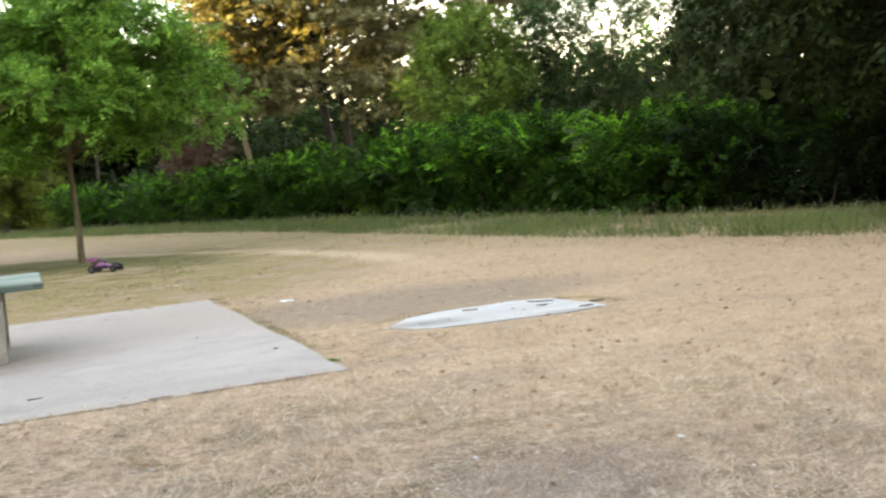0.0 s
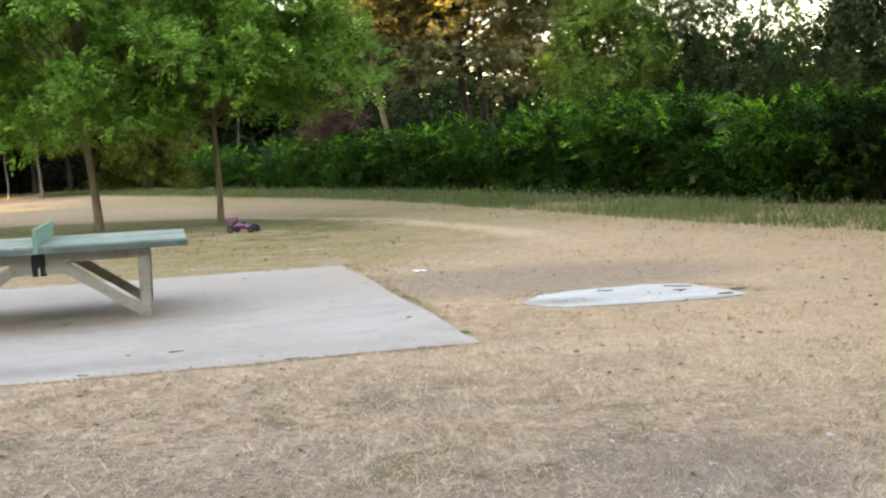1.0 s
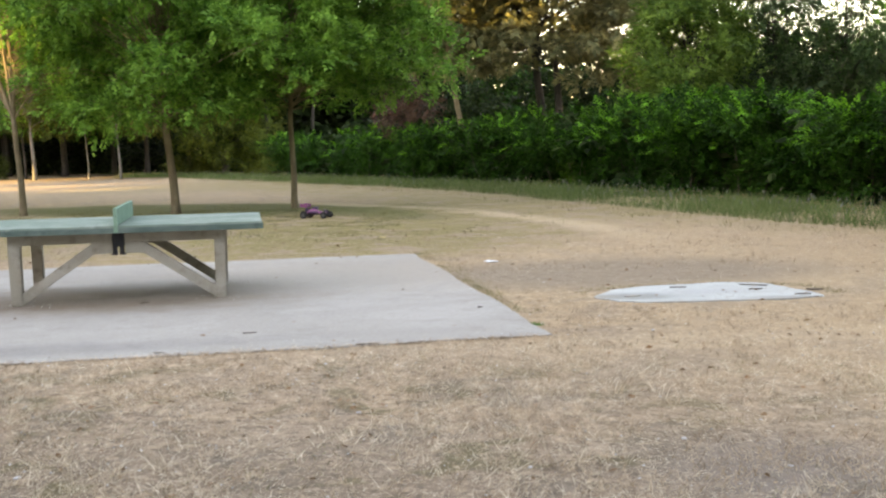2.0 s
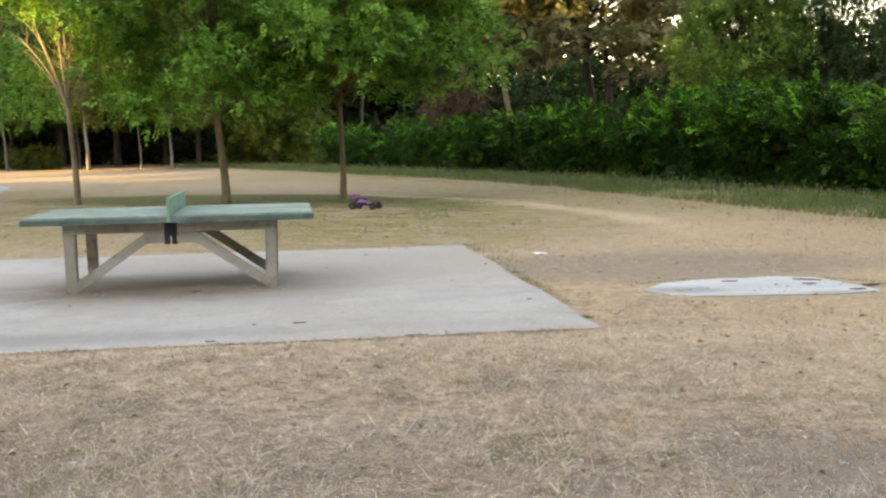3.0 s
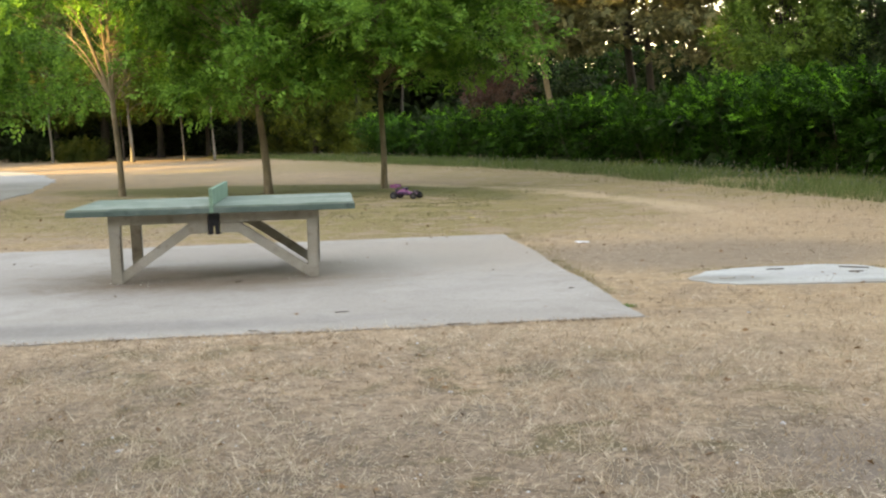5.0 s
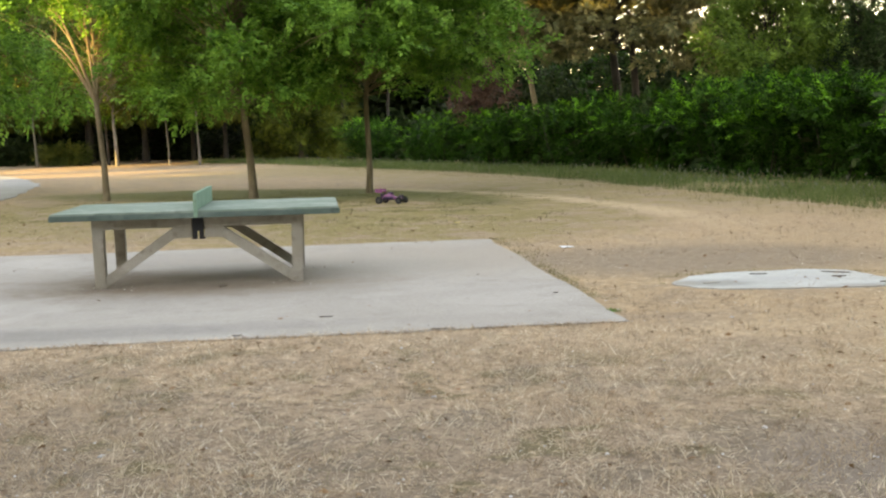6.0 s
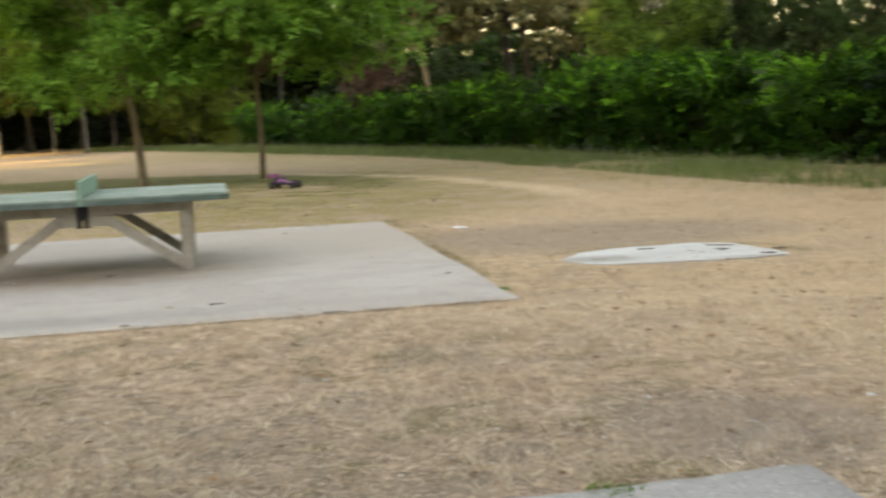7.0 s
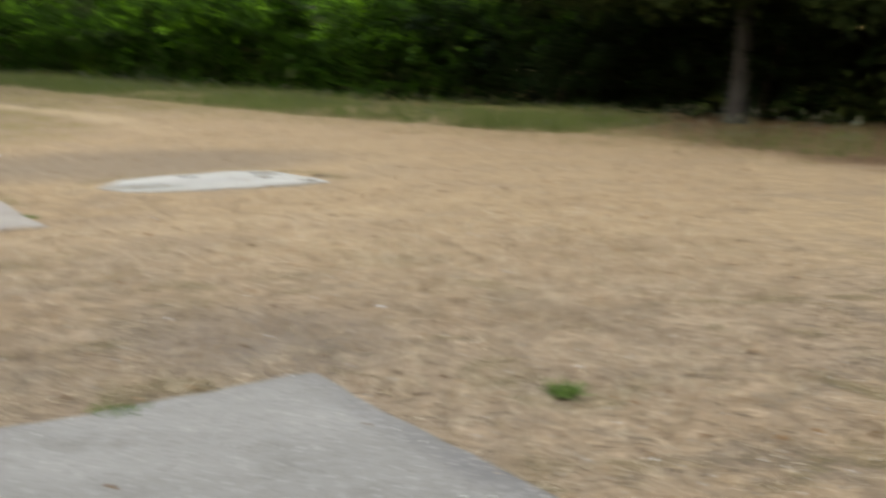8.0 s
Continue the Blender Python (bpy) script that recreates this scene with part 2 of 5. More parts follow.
M_GROUND = ground_material()
# first two blotches: brown patches under the table and before its front legs
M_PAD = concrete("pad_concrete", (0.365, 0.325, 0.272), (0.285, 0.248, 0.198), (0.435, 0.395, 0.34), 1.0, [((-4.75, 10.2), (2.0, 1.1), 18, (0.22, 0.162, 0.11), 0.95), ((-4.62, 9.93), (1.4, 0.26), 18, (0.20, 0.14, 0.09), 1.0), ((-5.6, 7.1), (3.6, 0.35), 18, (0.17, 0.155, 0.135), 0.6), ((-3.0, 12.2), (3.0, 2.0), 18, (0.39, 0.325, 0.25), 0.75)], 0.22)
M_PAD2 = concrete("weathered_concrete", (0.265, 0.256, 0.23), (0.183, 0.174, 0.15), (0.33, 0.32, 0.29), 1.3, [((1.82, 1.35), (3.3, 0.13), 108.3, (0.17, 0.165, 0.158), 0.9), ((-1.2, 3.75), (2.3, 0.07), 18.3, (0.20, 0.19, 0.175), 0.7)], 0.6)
M_WHITE = concrete("white_screed", (0.49, 0.49, 0.435), (0.32, 0.305, 0.26), (0.58, 0.585, 0.53), 1.6, [((0.28, 10.52), (0.46, 0.27), 10, (0.27, 0.26, 0.22), 0.85), ((-0.08, 10.45), (0.25, 0.25), 10, (0.36, 0.32, 0.26), 0.8), ((1.0, 10.22), (1.0, 0.1), 10, (0.36, 0.32, 0.26), 0.6), ((1.70, 10.45), (0.45, 0.14), 5, (0.30, 0.27, 0.22), 0.7), ((1.0, 10.85), (0.5, 0.2), 12, (0.42, 0.40, 0.37), 0.5)])
M_GRAVEL = concrete("pale_gravel", (0.37, 0.345, 0.30), (0.32, 0.29, 0.235), (0.43, 0.405, 0.36))
M_LEGS = concrete("table_concrete", (0.37, 0.325, 0.252), (0.19, 0.152, 0.112), (0.46, 0.415, 0.34), 3.0)
M_TOP = concrete("green_table_paint", (0.185, 0.25, 0.19), (0.09, 0.13, 0.095), (0.30, 0.35, 0.285), 2.6)
M_EDGE = concrete("dark_edge_green", (0.095, 0.145, 0.12), (0.045, 0.065, 0.054), (0.18, 0.235, 0.20), 4.0)
M_NET = concrete("green_net_paint", (0.16, 0.31, 0.20), (0.12, 0.23, 0.16), (0.23, 0.38, 0.27), 3.0)
M_STEEL = plain("dark_steel", (0.035, 0.035, 0.038), 0.5, 0.6)
M_STRAW = leaf_material("straw", (0.162, 0.109, 0.068), (0.407, 0.286, 0.185), (0.713, 0.539, 0.368), 0.2, 2.0, 0.15, 4.5, 0.5)
M_PALE = leaf_material("bleached_straw", (0.407, 0.312, 0.210), (0.597, 0.473, 0.328), (0.861, 0.720, 0.529), 0.2, 2.0)
M_LAWN = leaf_material("olive_lawn_blades", (0.06, 0.068, 0.024), (0.145, 0.15, 0.056), (0.34, 0.30, 0.14), 0.2, 1.0, 0.1, 2.5, 0.5)
M_FRINGE = leaf_material("yellowed_fringe_grass", (0.13, 0.115, 0.05), (0.27, 0.225, 0.105), (0.43, 0.35, 0.19), 0.2, 2.0, 0.1, 3.0, 0.5)
M_TALL = leaf_material("tall_grass_blades", (0.04, 0.076, 0.02), (0.088, 0.15, 0.043), (0.205, 0.25, 0.098), 0.25, 0.8, 0.06)
M_SEED = leaf_material("grey_seed_heads", (0.063, 0.076, 0.047), (0.135, 0.147, 0.105), (0.270, 0.285, 0.234), 0.2, 1.5, 0.05)
M_WEED = leaf_material("weed_leaves", (0.04, 0.09, 0.018), (0.08, 0.18, 0.034), (0.15, 0.29, 0.06), 0.3, 3.0)
M_LITTER = leaf_material("fallen_leaf", (0.120, 0.060, 0.026), (0.218, 0.110, 0.048), (0.349, 0.190, 0.087), 0.15, 3.0)
M_LOCUST = leaf_material("park_tree_leaves", (0.012, 0.044, 0.007), (0.072, 0.215, 0.030), (0.26, 0.50, 0.09), 0.35, 1.1, 0.1, 2.6)
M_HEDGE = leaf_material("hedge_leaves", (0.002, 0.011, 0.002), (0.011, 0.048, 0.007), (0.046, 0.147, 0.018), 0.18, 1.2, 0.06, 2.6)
M_SHOOT = leaf_material("lit_hedge_shoots", (0.018, 0.077, 0.008), (0.068, 0.275, 0.019), (0.222, 0.607, 0.051), 0.25, 1.0, 0.08, 2.0)
M_THIN = leaf_material("blue_green_leaves", (0.010, 0.034, 0.010), (0.036, 0.084, 0.028), (0.10, 0.175, 0.065), 0.3, 1.0, 0.1, 2.2)
M_DARK = leaf_material("dark_leaves", (0.005, 0.011, 0.004), (0.015, 0.030, 0.010), (0.05, 0.075, 0.025), 0.12, 0.6, 0.04, 1.6)
M_HEDGE_SHADED = leaf_material("shaded_hedge_leaves", (0.002, 0.007, 0.003), (0.006, 0.017, 0.006), (0.017, 0.044, 0.013), 0.12, 1.2, 0.04, 2.2)
M_CHEST = leaf_material("chestnut_leaves", (0.055, 0.068, 0.031), (0.17, 0.175, 0.082), (0.34, 0.30, 0.135), 0.35, 0.35, 0.12, 2.2)
M_PLUM = leaf_material("plum_leaves", (0.05, 0.025, 0.02), (0.10, 0.05, 0.035), (0.16, 0.09, 0.06), 0.25)
M_LIME = leaf_material("light_green_leaves", (0.023, 0.06, 0.012), (0.082, 0.165, 0.028), (0.215, 0.335, 0.062), 0.3, 0.9, 0.08, 2.2)
M_OLIVE = leaf_material("far_woods_leaves", (0.02, 0.04, 0.01), (0.07, 0.105, 0.025), (0.20, 0.21, 0.045), 0.35, 0.25, 0.1, 0.8)
# soft sun and dark gaps of the small far tree, put into leaf tones
M_SUNNY = leaf_material("sun_tinted_leaves", (0.006, 0.016, 0.003), (0.062, 0.10, 0.016), (0.24, 0.28, 0.05), 0.4, 0.8, 0.1, 1.4, 0.75)
M_BARKG = bark_material("grey_bark", (0.022, 0.0235, 0.023), (0.047, 0.049, 0.047))
M_BARK = bark_material("grey_brown_bark", (0.185, 0.138, 0.078), (0.31, 0.238, 0.142))
M_BARKD = bark_material("dark_bark", (0.045, 0.037, 0.03), (0.085, 0.07, 0.058))
M_BARKL = bark_material("pale_bark", (0.17, 0.15, 0.12), (0.27, 0.24, 0.20))
M_PAPER = plain("white_paper", (0.82, 0.82, 0.80), 0.7, 0, 40, 0.06)
M_YELLOW = plain("yellow_wrapper", (0.75, 0.55, 0.08), 0.5, 0, 40, 0.1)
M_TWIG = plain("dry_twig", (0.10, 0.07, 0.05), 0.9, 0, 60, 0.3)
M_STONE = plain("pale_stone", (0.55, 0.53, 0.50), 0.85, 0, 60, 0.2)
M_CHIP = leaf_material("stone_chips", (0.160, 0.145, 0.126), (0.450, 0.417, 0.360), (0.720, 0.689, 0.621), 0.0, 3.0)
M_PINK = plain("pink_bodywork", (0.26, 0.07, 0.17), 0.35, 0, 18, 0.15)
M_PURPLE = plain("purple_bodywork", (0.05, 0.02, 0.06), 0.35, 0, 18, 0.15)
M_TYRE = plain("black_rubber", (0.02, 0.02, 0.02), 0.8, 0, 60, 0.3)
M_RIM = plain("dark_rim", (0.08, 0.08, 0.075), 0.4, 0.3, 30, 0.2)


# ---- building helpers ----
def part(name, data, mat, parent=None, label="", smooth=False):
    """One mesh object, from a bmesh or a mesh, under a thing or a part."""
    if isinstance(data, bmesh.types.BMesh):
        me = bpy.data.meshes.new(name)
        bmesh.ops.recalc_face_normals(data, faces=data.faces)
        data.to_mesh(me)
        data.free()
    else:
        me = data
        me.name = name
    if not me.materials:
        me.materials.append(mat)
    if smooth:
        me.polygons.foreach_set("use_smooth", [True] * len(me.polygons))
    ob = new(name, me)
    ob.parent = parent
    if label:
        ob["label"] = label
    return ob


def empty(name, m, label, category, group="", kind=""):
    ob = new(name)
    ob.empty_display_size = 0.2
    ob.matrix_basis = m
    return tagged(ob, label, category, group, kind)


def box(bm, size, at=(0, 0, 0), bevel=0.0, m=None):
    made = bmesh.ops.create_cube(bm, size=1, matrix=(m or Matrix()) @ Matrix.Translation(at) @ Matrix.Diagonal((*size, 1)))
    if bevel:
        edges = {e for v in made["verts"] for e in v.link_edges}
        bmesh.ops.bevel(bm, geom=list(edges), offset=bevel, segments=2, affect="EDGES", profile=0.6)


def prism(bm, outline, z0, z1):
    """An upright prism on a closed outline of (x, y)."""
    low = [bm.verts.new((x, y, z0)) for x, y in outline]
    top = [bm.verts.new((x, y, z1)) for x, y in outline]
    bm.faces.new(top)
    bm.faces.new(list(reversed(low)))
    k = len(outline)
    for i in range(k):
        bm.faces.new((low[i], low[(i + 1) % k], top[(i + 1) % k], top[i]))


def quads_mesh(name, quads):
    """A mesh of loose quads, from an array (n, 4, 3)."""
    k = len(quads)
    me = bpy.data.meshes.new(name)
    me.vertices.add(k * 4)
    me.vertices.foreach_set("co", np.ascontiguousarray(quads, dtype=np.float32).ravel())
    me.loops.add(k * 4)
    me.loops.foreach_set("vertex_index", np.arange(k * 4, dtype=np.int32))
    me.polygons.add(k)
    me.polygons.foreach_set("loop_start", np.arange(0, k * 4, 4, dtype=np.int32))
    me.update(calc_edges=True)
    return me


def unit(a):
    return a / np.maximum(np.linalg.norm(a, axis=-1, keepdims=True), 1e-9)


def leaflet(x, y, turn, length, width, lift=0.0):
    """One folded diamond of a spray, in the spray's own plane."""
    c, s = math.cos(turn), math.sin(turn)
    pts = ((0, 0, 0), (length * 0.45, width / 2, 0.12 * width), (length, 0, -0.15 * length), (length * 0.45, -width / 2, 0.12 * width))
    return [(x + a * c - b * s, y + a * s + b * c, lift + z) for a, b, z in pts]


PINNATE = np.array([leaflet(0.12 + 0.2 * (i // 2), 0, (1.05 if i % 2 else -1.05), 0.34, 0.19) for i in range(8)] + [leaflet(0.85, 0, 0, 0.34, 0.19)])
PALMATE = np.array([leaflet(0.1, 0, a, 0.85 - 0.22 * abs(a), 0.26) for a in (-1.5, -0.8, -0.27, 0.27, 0.8, 1.5)])
OVATE = np.array([leaflet(0.05 + 0.16 * i, 0, (0.85 if i % 2 else -0.85), 0.30, 0.20, 0.02 * i) for i in range(6)] + [leaflet(0.9, 0, 0, 0.28, 0.18)])
CLUMP = np.array([leaflet(0.1 * i, 0.05 * (i % 3), -1.6 + 0.75 * i, 0.62, 0.42, 0.06 * i) for i in range(5)])


def sprays(rng, places, ways, sizes, template, jitter=0.25):
    """Leaf sprays at the places, along the ways: an array of quads."""
    d = unit(ways)
    side = unit(np.cross(d, np.array([0, 0, 1.0]) + rng.normal(0, 0.35, d.shape)))
    nrm = np.cross(side, d)
    t = template[None] + rng.normal(0, 0.03, (len(d), len(template), 1, 3))
    t[..., 2] += jitter * rng.normal(0, 0.35, (len(d), len(template), 1))
    t = t * sizes[:, None, None, None]
    q = places[:, None, None, :] + t[..., 0:1] * d[:, None, None] + t[..., 1:2] * side[:, None, None] + t[..., 2:3] * nrm[:, None, None]
    return q.reshape(-1, 4, 3)


def cloud(rng, lobes, per_area, size, template, hollow=0.55, droop=0.25, up=0.0):
    """Sprays filling the outer part of the given lobes (centre, radii)."""
    out = []
    for c, r in lobes:
        c, r = np.array(c, float), np.array(r, float)
        area = 4 * math.pi * ((r[0] * r[1]) ** 1.6 / 3 + 2 * (r[0] * r[2]) ** 1.6 / 3) ** 0.625
        k = max(6, int(per_area * area))
        u = unit(rng.normal(0, 1, (k, 3)) + np.array([0, 0, up]))
        rad = hollow + (1.08 - hollow) * rng.random(k) ** 0.7
        p = c + u * rad[:, None] * r
        w = u * 0.8 + rng.normal(0, 0.55, (k, 3)) + np.array([0, 0, -droop])
        out.append(sprays(rng, p, w, size * rng.uniform(0.6, 1.3, k), template))
    return np.concatenate(out)


def tubes_mesh(name, runs, sides=8):
    """Tapered tubes: runs of (points, radii)."""
    verts, faces = [], []
    for pts, radii in runs:
        pts = [Vector(p) for p in pts]
        first = len(verts)
        for i, (p, r) in enumerate(zip(pts, radii)):
            d = (pts[min(i + 1, len(pts) - 1)] - pts[max(i - 1, 0)]).normalized()
            a = d.cross(Vector((0.3, 1, 0.1))).normalized()
            b = d.cross(a)
            for k in range(sides):
                an = 2 * math.pi * k / sides
                verts.append(p + (a * math.cos(an) + b * math.sin(an)) * r)
        for i in range(len(pts) - 1):
            for k in range(sides):
                n0, n1 = first + i * sides + k, first + i * sides + (k + 1) % sides
                faces.append((n0, n1, n1 + sides, n0 + sides))
        faces.append(tuple(first + (len(pts) - 1) * sides + k for k in range(sides)))
    me = bpy.data.meshes.new(name)
    me.from_pydata([tuple(v) for v in verts], [], faces)
    return me


def limb(rng, a, b, r0, r1, bend=0.12, n=6):
    """A bending run from a to b."""
    a, b = Vector(a), Vector(b)
    ln = (b - a).length
    off = Vector(rng.normal(0, bend, 3)) * ln
    pts, radii = [], []
    for i in range(n):
        f = i / (n - 1)
        pts.append(a.lerp(b, f) + off * (f * (1 - f) * 1.6) + Vector((0, 0, 0.10 * ln * math.sin(math.pi * f))))
        radii.append(r0 + (r1 - r0) * f)
    return pts, radii


def trunk_runs(rng, base_r, fork, lobes, lean=(0, 0), flare=1.3, top=None):
    """A trunk from the ground to its fork (and on to top), limbs to every lobe and twigs within it."""
    top = top or fork
    pts, radii = [], []
    for i in range(9):
        f = i / 8
        z = -0.05 + (fork + 0.05) * f
        pts.append((lean[0] * f + 0.02 * math.sin(5 * f), lean[1] * f, z))
        radii.append(base_r * (1 + (flare - 1) * math.exp(-9 * f)) * (1 - 0.25 * f))
    runs = [(pts, radii)]
    if top > fork:
        runs.append(limb(rng, (lean[0], lean[1], fork), (lean[0] * 1.3, lean[1] * 1.3, top), base_r * 0.75, base_r * 0.2, 0.03, 7))
    thin = min(1.0, math.sqrt(18 / len(lobes)))
    for c, r in lobes:
        f = min(0.85, max(0.0, (c[2] - fork) / max(0.1, 2.2 * (top - fork)))) if top > fork else 0.0
        start = (lean[0] * (1 + 0.3 * f), lean[1] * (1 + 0.3 * f), fork - 0.15 + (top - fork) * f)
        runs.append(limb(rng, start, c, base_r * rng.uniform(0.3, 0.5) * (1 - 0.4 * f) * thin, base_r * 0.1 * thin, 0.1))
        for _ in range(3 if len(lobes) < 60 else 1):
            u = unit(rng.normal(0, 1, 3)) * np.array(r) * 0.8
            mid = Vector(start).lerp(Vector(c), rng.uniform(0.55, 0.95))
            runs.append(limb(rng, mid, Vector(c) + Vector(u), base_r * 0.13 * thin, base_r * 0.04 * thin, 0.1, 4))
    return runs


def crown_lobes(rng, count, radius, z0, z1, lobe, squash=0.65, offset=(0, 0), widest=0.35):
    """Lobes spread through a round crown."""
    out = []
    for i in range(count):
        f = (i + 0.5) / count
        z = z0 + (z1 - z0) * f
        w = (1 - max(0, (f - widest) / (1 - widest)) ** 2 * 0.85) * (0.65 + 0.35 * min(1, f / widest))
        an = i * 2.39996 + rng.uniform(-0.4, 0.4)
        rr = radius * w * math.sqrt(rng.uniform(0.15, 1.0)) * 0.82
        s = lobe * rng.uniform(0.8, 1.25)
        out.append(((offset[0] + rr * math.cos(an), offset[1] + rr * math.sin(an), z), (s, s, s * squash)))
    return out


def bough_lobes(rng, boughs, per, radius, z0, z1, lobe, squash=0.5, offset=(0, 0), widest=0.35, spread=0.3, arch=0.16):
    """Lobes strung along separate boughs, with gaps of air between them."""
    out = []
    for i in range(boughs):
        f = (i + 0.5) / boughs
        w = (1 - max(0, (f - widest) / (1 - widest)) ** 2 * 0.75) * (0.72 + 0.28 * min(1, f / widest))
        an = i * 2.39996 + rng.uniform(-0.35, 0.35)
        reach = radius * w * rng.uniform(0.72, 1.05)
        for j in range(per):
            g = 0.30 + 0.70 * (j + rng.random()) / per
            s = lobe * rng.uniform(0.7, 1.2) * (1.15 - 0.35 * g)
            x, y = reach * g * math.cos(an) + rng.normal(0, spread), reach * g * math.sin(an) + rng.normal(0, spread)
            z = z0 + (z1 - z0) * f + reach * arch * math.sin(math.pi * (0.15 + 0.95 * g)) + rng.normal(0, spread * 0.6)
            out.append(((offset[0] + x, offset[1] + y, z), (s, s, s * squash)))
    return out


def tree(name, label, at, seed, lobes, base_r, fork, leaf, bark, density, size, template=PINNATE, lean=(0, 0), top=None, hollow=0.5, category="tree", group="", fine_to=7.0, limbs=(), up=0.0):
    rng = np.random.default_rng(seed)
    ob = empty(name, pose(*at), label, category, group)
    runs = trunk_runs(rng, base_r, fork, lobes, lean, top=top)
    for c, r0 in limbs:
        runs.append(limb(rng, (lean[0], lean[1], fork - 0.1), c, r0, r0 * 0.35, 0.05))
        for _ in range(3):
            f = rng.uniform(0.45, 0.9)
            mid = Vector((lean[0], lean[1], fork)).lerp(Vector(c), f)
            runs.append(limb(rng, mid, mid + Vector((rng.uniform(-0.5, 0.3), rng.uniform(-0.3, 0.3), rng.uniform(0.2, 0.6))), r0 * 0.4, r0 * 0.15, 0.08, 4))
    part("trunk", tubes_mesh("trunk", runs, 7), bark, ob, smooth=True)
    low = [lb for lb in lobes if lb[0][2] < fine_to]
    high = [lb for lb in lobes if lb[0][2] >= fine_to]
    q = [cloud(rng, low, density, size, template, hollow, 0.25, up)]
    if high:
        q.append(cloud(rng, high, density * 0.25, size * 1.9, template, hollow))
    part("crown", quads_mesh("crown", np.concatenate(q)), leaf, ob)
    return ob


# ---- ground ----
PAD_TURN = 18.3
PAD_TOP = 0.011
UX = Vector((math.cos(radians(PAD_TURN)), math.sin(radians(PAD_TURN)), 0))
UY = Vector((-UX.y, UX.x, 0))
PAD_CORNER = Vector((-0.40, 8.30, 0))
PAD_W, PAD_D = 7.0, 6.55
PAD2_CORNER = Vector((0.86, 4.40, 0))
SCREED = (1.0, 10.85)


def in_pad(x, y, margin=0.0):
    for corner, w, d, sign in ((PAD_CORNER, PAD_W, PAD_D, 1), (PAD2_CORNER, 7.0, 6.5, -1)):
        rel = Vector((x, y, 0)) - corner
        a, b = -rel.dot(UX), rel.dot(UY) * sign
        if -margin < a < w + margin and -margin < b < d + margin:
            return True
    return False


def height(x, y):
    h = 0.022 * noise.noise((x * 0.5, y * 0.5, 0.3)) + 0.012 * noise.noise((x * 1.9, y * 1.9, 4.0))
    r = math.hypot((x - SCREED[0]) / 2.0, (y - SCREED[1]) / 1.5)
    h = h * (1 - 0.8 * math.exp(-0.4 * r * r)) - 0.032 * math.exp(-r * r)
    if in_pad(x, y, -0.2):
        h = -0.008
    elif in_pad(x, y, 0.12):
        h = 0.1 * h + 0.005
    return h


def ground():
    def line(lo, hi, step, far):
        inner = list(np.arange(lo, hi, step))
        out, s = [], step
        while inner[-1] + s < far:
            inner.append(inner[-1] + s)
            s *= 1.25
        inner.append(far)
        s, p = step, lo
        while p - s > -far:
            p -= s
            out.append(p)
            s *= 1.25
        return [-far] + out[::-1] + inner

    xs, ys = line(-12.0, 11.0, 0.19, 1500.0), line(1.5, 30.0, 0.19, 1500.0)
    verts = [(x, y, height(x, y) if abs(x) < 60 and abs(y) < 90 else 0.0) for y in ys for x in xs]
    n = len(xs)
    faces = [(j * n + i, j * n + i + 1, (j + 1) * n + i + 1, (j + 1) * n + i) for j in range(len(ys) - 1) for i in range(n - 1)]
    me = bpy.data.meshes.new("ground")
    me.from_pydata(verts, [], faces)
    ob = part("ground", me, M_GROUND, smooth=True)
    tagged(ob, "dry straw-coloured park lawn with bare dirt patches", "ground", kind="structure")


def pad(name, corner, w, d, sign, label, mat):
    rng = random.Random(len(name) + w)
    outline = []
    for a, b, da, db in ((0, 0, 1, 0), (w, 0, 0, 1), (w, d, -1, 0), (0, d, 0, -1)):
        ln = w if da else d
        k = int(ln / 0.12)
        for i in range(k):
            f = i / k * ln
            j = rng.uniform(-0.018, 0.018) + 0.02 * math.sin(f * 2.3)
            p = corner - UX * (a + da * f + (j if db else 0)) + UY * sign * (b + db * f + (j if da else 0))
            outline.append((p.x, p.y))
    bm = bmesh.new()
    prism(bm, outline, -0.12, PAD_TOP)
    top = [e for e in bm.edges if all(v.co.z > 0 for v in e.verts)]
    bmesh.ops.bevel(bm, geom=top, offset=0.008, segments=2, affect="EDGES")
    ob = part(name, bm, mat)
    tagged(ob, label, "paving", kind="structure")


